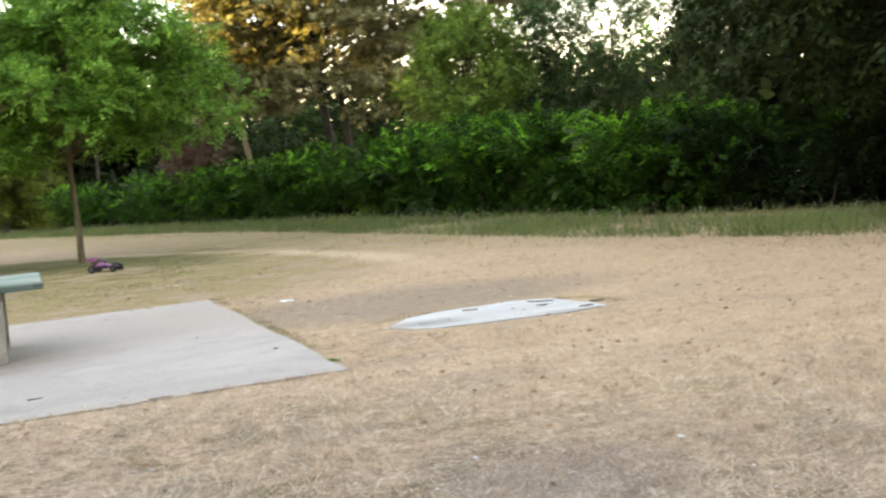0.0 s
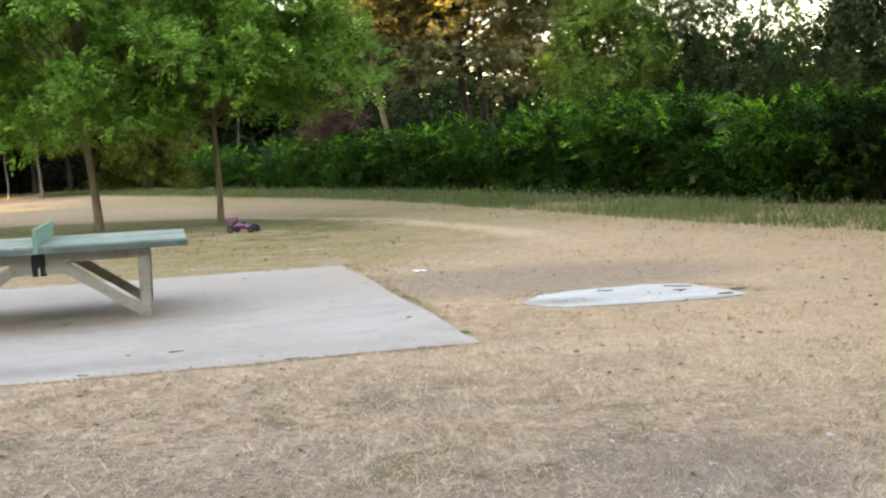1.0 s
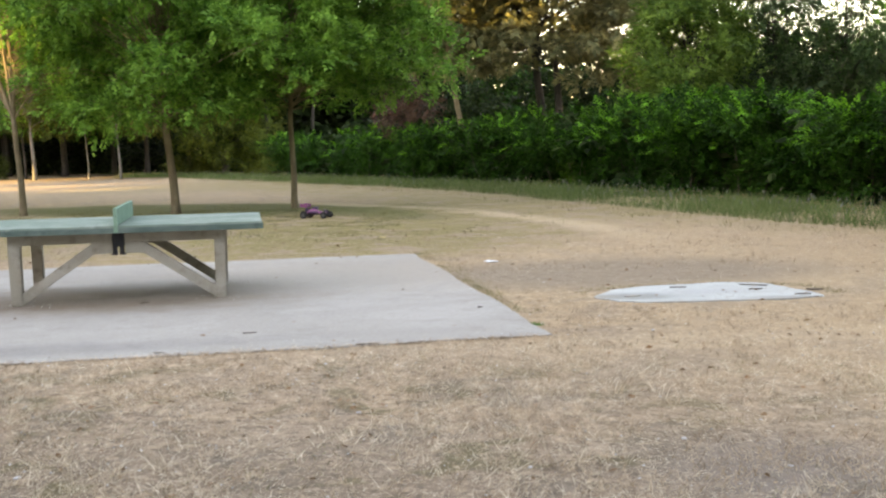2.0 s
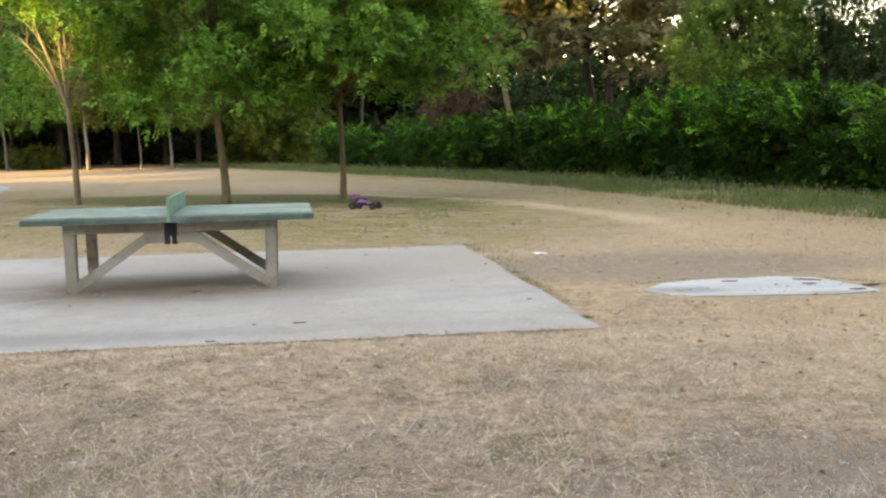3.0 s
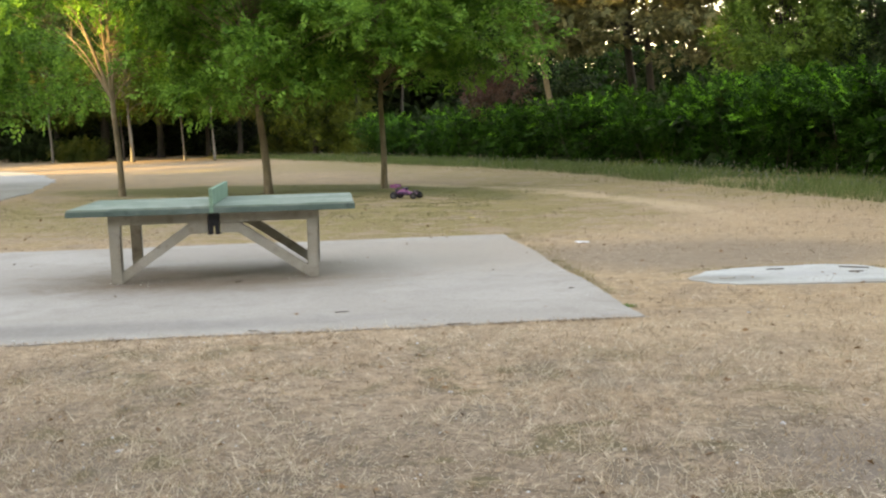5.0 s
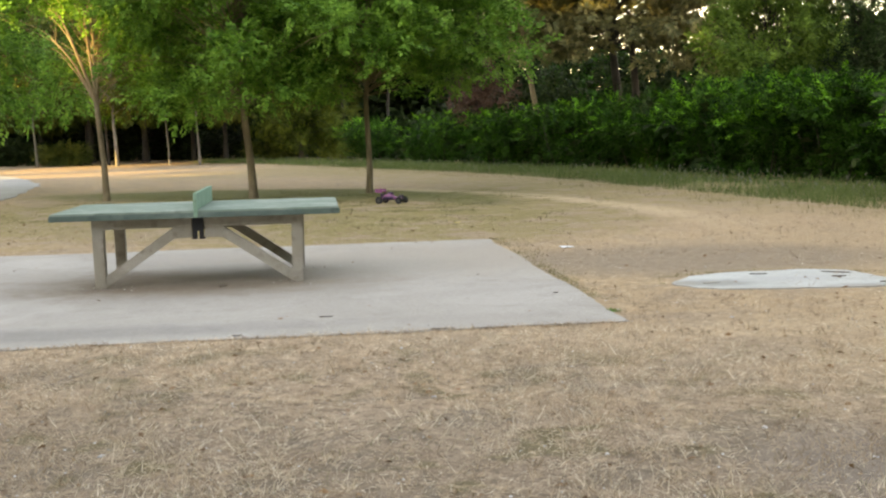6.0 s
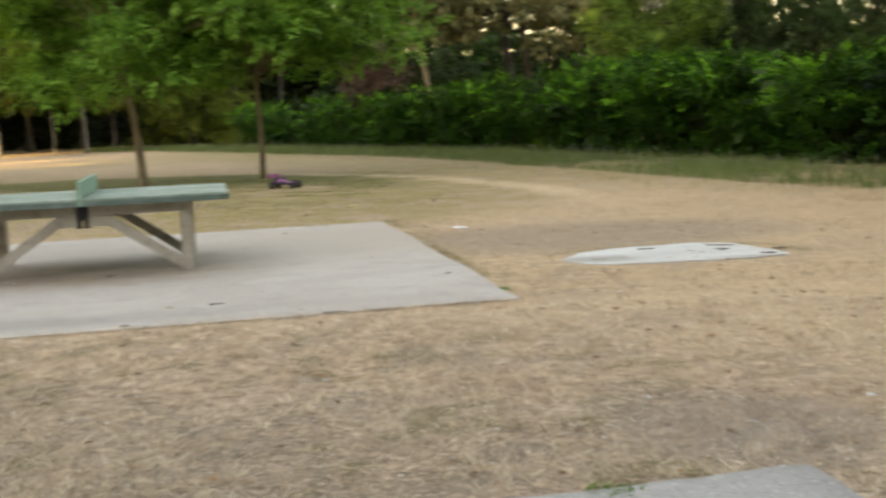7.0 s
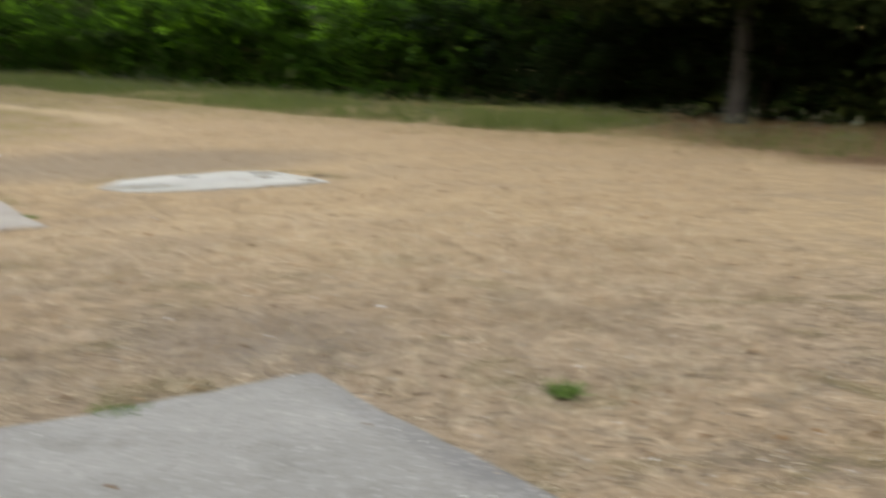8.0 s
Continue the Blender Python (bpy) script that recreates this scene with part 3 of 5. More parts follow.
def screed_patch():
    rng = random.Random(4)
    bm = bmesh.new()
    ring = []
    # a broken four-sided slab with blunt corners
    corners = [Vector((-0.16, 10.46)), Vector((0.30, 10.13)), Vector((1.75, 10.38)), Vector((2.08, 10.60)), Vector((1.56, 11.66)), Vector((0.22, 11.22))]
    for k in range(6):
        a, b, c = corners[k - 1], corners[k], corners[(k + 1) % 6]
        p, q = b.lerp(a, 0.3), b.lerp(c, 0.3)
        for i in range(8):
            f = i / 7
            e = p.lerp(b, f).lerp(b.lerp(q, f), f)
            ring.append(e)
        for i in range(1, 10):
            ring.append(q.lerp(c.lerp(b, 0.3), i / 10))
    mid = sum(corners, Vector((0, 0))) / 6
    ring = [tuple(mid + (e - mid) * (1 + 0.05 * noise.noise((e.x * 3, e.y * 3, 2.0)) + 0.06 * noise.noise((e.x * 11, e.y * 11, 6.0)) + rng.uniform(-0.018, 0.018))) for e in ring]
    prism(bm, ring, -0.10, -0.012)
    top = [e for e in bm.edges if all(v.co.z > -0.05 for v in e.verts)]
    bmesh.ops.bevel(bm, geom=top, offset=0.012, segments=2, affect="EDGES")
    ob = part("pavement", bm, M_WHITE)
    tagged(ob, "worn white concrete slab sunk in bare dirt", "slab", kind="structure")
    for k, (x, y, w, d, turn) in enumerate(((1.50, 11.32, 0.26, 0.025, -14), (1.46, 11.02, 0.15, 0.025, 10), (0.74, 11.16, 0.14, 0.02, 8), (0.26, 10.52, 0.15, 0.03, 20), (1.86, 10.66, 0.13, 0.03, 4), (2.02, 10.98, 0.14, 0.05, 30))):
        b2 = bmesh.new()
        prism(b2, [(w / 2 * math.cos(t) * (1 + 0.9 * noise.noise((2 * math.cos(t), 2 * math.sin(t), k * 3.7))), d * math.sin(t) * (1 + 0.9 * noise.noise((3 * math.cos(t), 3 * math.sin(t), k * 5.1)))) for t in [2 * math.pi * i / 22 for i in range(22)]], 0, 0.007)
        chip = part("dirt_chip", b2, M_LEGS if k == 3 else M_TWIG, None)
        chip.matrix_basis = pose(x, y, -0.0125, 0, 0, turn)
        tagged(chip, "dark scab of dirt on the white slab", "debris", "debris on the slab")


def gravel_edge(an):
    u, v = math.cos(an), math.sin(an)
    w = 1 + 0.05 * noise.noise((u * 2, v * 2, 7.0)) + 0.02 * noise.noise((u * 14, v * 14, 3.0)) + 0.012 * noise.noise((u * 45, v * 45, 5.0))
    x, y = 9.0 * w * u, 20.0 * w * v
    c, s = math.cos(radians(34)), math.sin(radians(34))
    return -29.0 + x * c - y * s, 29.5 + x * s + y * c


def gravel_area():
    bm = bmesh.new()
    prism(bm, [gravel_edge(2 * math.pi * i / 480) for i in range(480)], -0.06, 0.024)
    ob = part("pavement", bm, M_GRAVEL)
    tagged(ob, "pale gravel court beyond the lawn", "gravel", kind="structure")


ground()
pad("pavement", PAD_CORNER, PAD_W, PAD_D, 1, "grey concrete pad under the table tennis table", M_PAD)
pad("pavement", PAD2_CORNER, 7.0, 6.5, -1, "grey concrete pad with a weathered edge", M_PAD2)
screed_patch()
gravel_area()


# ---- table tennis table ----
def slab_xz(pts, y, half, bevel):
    """A flat piece with an outline in x and z, as thick as 2 * half along y."""
    bm = bmesh.new()
    vs = [[bm.verts.new((x, y + o, z)) for x, z in pts] for o in (-half, half)]
    bm.faces.new(vs[0])
    bm.faces.new(vs[1][::-1])
    for i in range(len(pts)):
        j = (i + 1) % len(pts)
        bm.faces.new((vs[0][i], vs[0][j], vs[1][j], vs[1][i]))
    bmesh.ops.bevel(bm, geom=list(bm.edges), offset=bevel, segments=2, affect="EDGES")
    return bm


def table_tennis_table():
    t = empty("table_tennis_table", pose(-4.82, 10.68, PAD_TOP - 0.003, 0, 0, 18.1), "outdoor concrete table tennis table with worn green top", "table")
    bm = bmesh.new()
    box(bm, (2.74, 1.53, 0.074), (0, 0, 0.713), 0.012)
    part("tabletop", bm, M_TOP, t, "weathered green painted slab")
    # side edges carry a separate strip in a darker green
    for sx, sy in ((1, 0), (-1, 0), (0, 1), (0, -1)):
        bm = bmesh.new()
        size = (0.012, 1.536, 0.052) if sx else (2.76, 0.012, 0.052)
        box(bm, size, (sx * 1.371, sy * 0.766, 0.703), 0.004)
        part("edge_band", bm, M_EDGE, t, "darker green strip along the edge")
    bm = bmesh.new()
    box(bm, (0.036, 1.60, 0.165), (0, 0, 0.8345), 0.006)
    box(bm, (0.036, 0.034, 0.078), (0, -0.783, 0.722), 0.005)
    box(bm, (0.036, 0.034, 0.078), (0, 0.783, 0.722), 0.005)
    part("net", bm, M_NET, t, "solid green net plate")
    for y in (-0.58, 0.58):
        for sx in (-1, 1):
            part("leg", slab_xz([(sx * 0.90, 0.0), (sx * 1.005, 0.0), (sx * 1.015, 0.69), (sx * 0.905, 0.69)], y, 0.055, 0.008), M_LEGS, t)
            pts = [(sx * 0.915, 0.015), (sx * 0.915, 0.112), (sx * 0.235, 0.585), (sx * 0.06, 0.585), (sx * 0.06, 0.475), (sx * 0.235, 0.475), (sx * 0.892, 0.015)]
            part("brace", slab_xz(pts, y, 0.036, 0.006), M_LEGS, t)
            bm = bmesh.new()
            box(bm, (0.955, 0.10, 0.112), (sx * 0.5375, y, 0.634), 0.007)
            part("apron", bm, M_LEGS, t)
        bm = bmesh.new()
        box(bm, (0.105, 0.06, 0.15), (0, y - 0.03, 0.615), 0.004)
        for sx in (-1, 1):
            box(bm, (0.042, 0.06, 0.10), (sx * 0.031, y - 0.03, 0.51), 0.004)
            box(bm, (0.05, 0.06, 0.016), (sx * 0.042, y - 0.03, 0.468), 0.003)
        part("net_bracket", bm, M_STEEL, t, "black steel bracket")


table_tennis_table()


# ---- the three young park trees and their neighbour ----
def park_trees():
    rng = np.random.default_rng(31)
    lab = "young park tree with feathery green leaves on dry lawn"
    l3 = bough_lobes(rng, 20, 11, 3.8, 2.8, 6.1, 0.50, 0.5, offset=(0.35, 0))
    l3 += [((3.2, 0.2, 2.95), (0.7, 0.7, 0.35)), ((2.6, -0.6, 3.5), (0.8, 0.8, 0.45)), ((-1.6, -0.7, 2.75), (0.8, 0.8, 0.42)), ((1.0, -0.9, 2.75), (0.6, 0.6, 0.32)), ((2.0, 0.5, 3.0), (0.7, 0.7, 0.35))]
    l3 += [((2.3, 0.4, 4.7), (0.9, 0.9, 0.5)), ((3.1, 0.2, 4.1), (0.8, 0.8, 0.4)), ((1.7, 0.5, 5.4), (0.9, 0.9, 0.5)), ((3.6, 0.4, 3.5), (0.7, 0.7, 0.35)), ((2.8, 0.8, 5.0), (0.8, 0.8, 0.4))]
    l3 = [lb for lb in l3 if not (lb[0][0] < -0.7 and lb[0][2] > 4.5)]
    tree("tree", lab, (-7.23, 25.94, 0), 3, l3, 0.078, 2.35, M_LOCUST, M_BARK, 18, 0.33, top=5.5, group="young park trees", up=0.35)
    l2 = bough_lobes(rng, 17, 11, 3.4, 2.5, 6.2, 0.52, 0.5, offset=(-0.2, -0.2))
    l2 += [((0.9, -1.2, 2.35), (0.8, 0.8, 0.42)), ((-1.0, -1.2, 2.2), (0.9, 0.8, 0.45)), ((0.1, -1.5, 2.6), (0.8, 0.8, 0.45)), ((-1.9, -0.6, 2.5), (0.8, 0.8, 0.4)), ((1.6, -0.4, 2.9), (0.7, 0.7, 0.38))]
    l2 = [lb for lb in l2 if not (lb[0][0] > 0.7 and lb[0][2] > 4.5)]
    tree("tree", lab, (-9.62, 24.4, 0), 5, l2, 0.102, 2.1, M_LOCUST, M_BARK, 18, 0.33, lean=(-0.14, 0), top=5.2, group="young park trees", up=0.35)
    l1 = bough_lobes(rng, 13, 7, 3.3, 3.4, 7.2, 0.6, 0.5, offset=(0.0, 1.7))
    l1 = [lb for lb in l1 if not (lb[0][0] < -0.3 and lb[0][1] < 1.4 and lb[0][2] < 3.9) and not (abs(lb[0][0]) < 0.9 and lb[0][1] < 0.5 and lb[0][2] < 4.2)]
    l1 += [((0.35, 0.5, 4.0), (0.4, 0.35, 0.35)), ((0.5, 0.6, 4.6), (0.5, 0.4, 0.4)), ((-0.35, -0.1, 4.7), (0.5, 0.4, 0.35)), ((-0.9, 0.1, 4.5), (0.45, 0.4, 0.3)), ((0.2, 0.1, 5.2), (0.6, 0.5, 0.4)), ((0.1, 0.3, 3.5), (0.3, 0.3, 0.25)), ((-0.5, 0.3, 4.9), (0.5, 0.4, 0.35)), ((0.05, 0.5, 4.6), (0.45, 0.4, 0.3)), ((0.35, 0.0, 4.3), (0.4, 0.35, 0.3)), ((-0.9, 0.4, 5.3), (0.6, 0.5, 0.35)), ((0.45, 0.2, 3.7), (0.35, 0.3, 0.25))]
    l1 += [((-2.3, -0.5, 4.4), (0.5, 0.5, 0.3)), ((-0.9, -0.7, 5.3), (0.7, 0.6, 0.4)), ((-0.3, -0.5, 5.6), (0.7, 0.6, 0.4)), ((0.0, -0.1, 4.2), (0.3, 0.3, 0.2))]
    l1 += [((1.5, 1.0, 3.1), (0.8, 0.7, 0.45)), ((1.9, 1.5, 2.6), (0.7, 0.7, 0.4)), ((2.4, 1.9, 3.3), (0.8, 0.7, 0.5)), ((-1.3, 0.6, 2.8), (0.6, 0.6, 0.4)), ((-1.6, 1.2, 2.2), (0.5, 0.5, 0.35))]
    tree("tree", "young park tree with bare forked limbs showing below its leaves", (-13.39, 24.43, 0), 7, l1, 0.08, 2.35, M_LOCUST, M_BARK, 16, 0.32, lean=(-0.1, 0), top=4.6, group="young park trees", limbs=[((-0.75, -0.35, 4.4), 0.055), ((-1.1, -0.2, 3.9), 0.04), ((-0.15, -0.3, 4.6), 0.045), ((-0.75, -0.1, 3.3), 0.03), ((0.5, -0.1, 2.85), 0.026), ((0.12, -0.2, 3.3), 0.026)], up=0.3)
    l0 = bough_lobes(rng, 18, 8, 5.4, 2.2, 8.2, 0.85, 0.5)
    tree("tree", "broad park tree with low hanging green crown", (-20.6, 27.6, 0), 9, l0, 0.2, 2.2, M_LOCUST, M_BARK, 6.5, 0.52, top=6.0, group="young park trees", up=0.3)


park_trees()


# ---- hedge and the trees behind it ----
HEDGE_LINE = [(14.4, 11.9), (12.3, 15.1), (9.8, 18.2), (7.3, 21.1), (5.2, 23.9), (3.3, 27.3), (1.3, 30.9), (-0.9, 35.0), (-4.1, 39.2), (-7.4, 43.5), (-11.0, 47.9), (-14.9, 52.1)]
FOOT_LINE = [(10.9, 12.5), (9.1, 15.8), (6.9, 18.5), (4.7, 22.3), (2.8, 26.1), (0.8, 30.1), (-1.5, 34.6), (-4.4, 38.9), (-7.8, 42.8), (-11.2, 47.4), (-15.0, 51.6), (-19.5, 56.5), (-25.0, 61.0)]


def hedge():
    heights = [2.4, 2.35, 2.1, 2.1, 2.3, 2.55, 2.55, 2.45, 2.3, 2.25, 2.2, 2.15]
    for i, ((x, y), h) in enumerate(zip(HEDGE_LINE, heights)):
        rng = np.random.default_rng(100 + i)
        ob = empty("shrub", pose(x, y, 0, 0, 0, -62), "dense dark green hedge shrub behind tall grass", "hedge", "hedge along the lawn")
        lobes, stems = [], []
        for k in range(25):
            lx, ly = rng.uniform(-2.4, 2.4), rng.uniform(-0.5, 1.6)
            lz = rng.uniform(0.4, 1.0) * h - 0.25
            ly += 0.85 * (1 - lz / h)
            s = rng.uniform(0.34, 0.7)
            lobes.append(((lx, ly, lz), (s * 1.3, s * 1.1, s * 0.42)))
        for k in range(10):
            lobes.append(((-2.3 + 0.5 * k, rng.uniform(0.35, 1.1), rng.uniform(0.2, 0.8)), (0.8, 0.6, 0.5)))
        for c, r in lobes[:6]:
            stems.append(limb(rng, (c[0] * 0.7, c[1] * 0.5 + 0.4, -0.05), c, 0.025, 0.008, 0.1))
        for run in stems:
            part("stem", tubes_mesh("stem", [run], 6), M_BARKD, ob)
        # first shrubs: darker leaf colour paints in shade from the overhanging evergreens
        part("foliage", quads_mesh("foliage", cloud(rng, lobes, 24 if 2 < i < 8 else 14, 0.29 if i < 8 else 0.36, OVATE, 0.35, -0.1, 0.25)), M_HEDGE_SHADED if i < 4 else M_HEDGE, ob)
        # arching shoots; their lighter leaf colour paints in the light on the hedge's tops
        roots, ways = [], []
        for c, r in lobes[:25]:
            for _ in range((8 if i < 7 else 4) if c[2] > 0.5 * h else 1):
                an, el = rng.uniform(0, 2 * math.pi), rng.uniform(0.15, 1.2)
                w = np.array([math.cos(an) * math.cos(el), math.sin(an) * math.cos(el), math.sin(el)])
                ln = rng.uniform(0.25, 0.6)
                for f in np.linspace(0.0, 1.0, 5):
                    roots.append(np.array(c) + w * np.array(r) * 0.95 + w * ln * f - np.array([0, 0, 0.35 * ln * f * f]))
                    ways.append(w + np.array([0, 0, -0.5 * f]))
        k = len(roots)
        part("lit_shoots", quads_mesh("lit_shoots", sprays(rng, np.array(roots), np.array(ways) + rng.normal(0, 0.25, (k, 3)), rng.uniform(0.16, 0.27, k), OVATE)), M_HEDGE_SHADED if i < 3 else M_HEDGE if i < 4 else M_SHOOT, ob, "hedge shoots, lighter colour standing for lit tops")


def background_trees():
    rng = np.random.default_rng(55)
    # tall chestnut with browning leaves in drooping tiers and a double trunk
    lobes = bough_lobes(rng, 32, 9, 7.2, 4.3, 13.0, 1.1, 0.26, offset=(0.3, 0), widest=0.3, spread=0.55, arch=0.12)
    lobes += [((rng.uniform(1.2, 5.6), rng.uniform(-4.0, 0.5), rng.uniform(3.6, 9.5)), (1.1, 1.0, 0.3)) for _ in range(46)]
    lobes += [((rng.uniform(4.0, 8.6), rng.uniform(-2.0, 1.0), rng.uniform(6.5, 12.0)), (1.1, 1.0, 0.32)) for _ in range(26)]
    lobes += [((rng.uniform(-4.8, -1.0), rng.uniform(-4.0, 0.5), rng.uniform(4.2, 9.5)), (1.1, 1.0, 0.3)) for _ in range(40)]
    lobes = [lb for lb in lobes if lb[0][1] < 1.8]
    ob = tree("tree", "tall chestnut tree with browning autumn leaves", (-1.7, 44.6, 0), 21, lobes, 0.2, 4.6, M_CHEST, M_BARKD, 6.5, 0.40, PALMATE, lean=(-0.5, 0), top=12.0, fine_to=10.0, up=0.5)
    part("trunk", tubes_mesh("trunk", [limb(rng, (0.55, -0.2, -0.05), (0.1, 0.1, 6.0), 0.17, 0.12, 0.02)], 10), M_BARKD, ob, smooth=True)
    # leaning pale trunk with a thin top
    lobes = crown_lobes(rng, 16, 2.6, 5.0, 10.5, 1.1, 0.6)
    tree("tree", "slim leaning tree behind the hedge", (-4.9, 44.0, 0), 22, lobes, 0.13, 5.0, M_CHEST, M_BARK, 10, 0.42, PALMATE, lean=(-0.75, 0), top=9.0)
    # dark red plum
    lobes = crown_lobes(rng, 12, 1.6, 2.1, 4.0, 0.75, 0.6)
    tree("tree", "small dark red plum tree above the hedge", (-8.0, 46.6, 0), 23, lobes, 0.1, 1.8, M_PLUM, M_BARKD, 16, 0.34, OVATE)
    # light green tree rising out of the hedge
    lobes = bough_lobes(rng, 20, 7, 2.6, 1.9, 6.0, 0.55, 0.55, widest=0.25, spread=0.28)
    lobes += [((rng.uniform(0.7, 1.55), rng.uniform(-0.5, 0.6), 2.2 + 0.25 * k), (0.62, 0.6, 0.36)) for k in range(12)]
    tree("tree", "round light green tree rising behind the hedge", (2.9, 34.6, 0), 24, lobes, 0.12, 1.9, M_LIME, M_BARKD, 17, 0.35, OVATE, top=4.8, up=0.35)
    # thin crowns against the sky
    for k, (x, y, w, top) in enumerate(((5.6, 35.6, 1.45, 6.5), (7.6, 35.0, 1.6, 6.7), (9.5, 33.6, 1.8, 6.9))):
        lobes = bough_lobes(rng, 15, 6, w, 3.0 if k == 0 else 2.6, top, 0.42, 0.6, widest=0.65, spread=0.2, arch=0.3)
        tree("tree", "thin-leaved tree with sky showing through its crown", (x, y, 0), 33 + k, lobes, 0.08, 2.0, M_THIN, M_BARKD, 27, 0.265, OVATE, top=top - 0.6, group="thin trees behind the hedge", up=0.2)
    lobes = bough_lobes(rng, 24, 8, 3.0, 1.8, 7.2, 0.55, 0.6, widest=0.4, spread=0.25, arch=0.2)
    tree("tree", "leafy green tree at the edge of the evergreens", (11.9, 36.0, 0), 38, lobes, 0.10, 2.2, M_DARK, M_BARKD, 22, 0.3, OVATE, top=5.4)
    lobes = bough_lobes(rng, 10, 6, 1.7, 1.3, 2.9, 0.55, 0.6)
    tree("tree", "low dark evergreen tree behind the hedge", (5.7, 33.2, 0), 26, lobes, 0.15, 1.2, M_DARK, M_BARKD, 22, 0.34, OVATE)
    # big dark evergreens at the end of the hedge
    rng = np.random.default_rng(56)
    lobes = crown_lobes(rng, 66, 5.4, 2.5, 12.0, 1.4, 0.6, widest=0.25)
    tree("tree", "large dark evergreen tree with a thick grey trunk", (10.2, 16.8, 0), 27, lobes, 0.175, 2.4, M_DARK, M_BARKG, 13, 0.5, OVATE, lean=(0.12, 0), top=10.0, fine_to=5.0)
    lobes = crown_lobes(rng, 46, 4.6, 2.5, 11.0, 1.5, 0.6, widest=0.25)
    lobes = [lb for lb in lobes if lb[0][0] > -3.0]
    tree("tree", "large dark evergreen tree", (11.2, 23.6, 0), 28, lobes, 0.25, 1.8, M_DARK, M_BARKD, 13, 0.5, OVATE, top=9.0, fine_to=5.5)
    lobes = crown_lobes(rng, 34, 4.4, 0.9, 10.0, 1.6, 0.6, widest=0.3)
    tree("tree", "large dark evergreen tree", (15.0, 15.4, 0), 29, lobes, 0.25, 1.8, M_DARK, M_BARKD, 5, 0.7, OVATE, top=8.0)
    # three more evergreens, added to block skylight behind the hedge's end
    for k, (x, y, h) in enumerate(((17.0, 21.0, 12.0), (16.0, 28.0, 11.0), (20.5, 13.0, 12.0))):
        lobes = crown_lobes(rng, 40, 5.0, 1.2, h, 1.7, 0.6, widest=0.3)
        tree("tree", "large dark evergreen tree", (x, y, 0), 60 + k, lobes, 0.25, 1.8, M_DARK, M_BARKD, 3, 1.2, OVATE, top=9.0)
    # dark tree showing between the young park trees and the chestnut
    lobes = bough_lobes(np.random.default_rng(91), 18, 7, 2.5, 4.4, 9.2, 0.7, 0.6, widest=0.4, spread=0.3)
    tree("tree", "dark tree behind the plum tree", (-9.7, 58.0, 0), 92, lobes, 0.16, 4.0, M_DARK, M_BARKD, 9, 0.48, OVATE, top=8.0, fine_to=12.0)
    # small spreading tree on the far lawn
    lobes = bough_lobes(rng, 16, 7, 3.7, 0.75, 3.9, 0.7, 0.42, widest=0.15, arch=0.05)
    tree("tree", "small spreading green tree on the far lawn", (-20.1, 58.8, 0), 30, lobes, 0.22, 1.05, M_SUNNY, M_BARKD, 13, 0.42, OVATE, up=0.4)
    # pale slim trunks at the edge of the wood
    for k, (x, y, r, h) in enumerate(((-24.5, 55.0, 0.065, 6.5), (-27.2, 57.0, 0.05, 6.0), (-29.6, 55.6, 0.11, 7.0), (-31.4, 58.0, 0.07, 6.0), (-35.2, 56.8, 0.08, 6.0))):
        lobes = crown_lobes(rng, 12, 2.4, 3.0, h + 1.5, 1.2, 0.6)
        tree("tree", "slim young tree at the edge of the wood", (x, y, 0), 40 + k, lobes, r, 2.6, M_LOCUST if k % 2 else M_OLIVE, M_BARKL if k != 3 else M_BARKD, 11, 0.45, OVATE, lean=(-0.1, 0), top=h, group="slim trees at the wood")


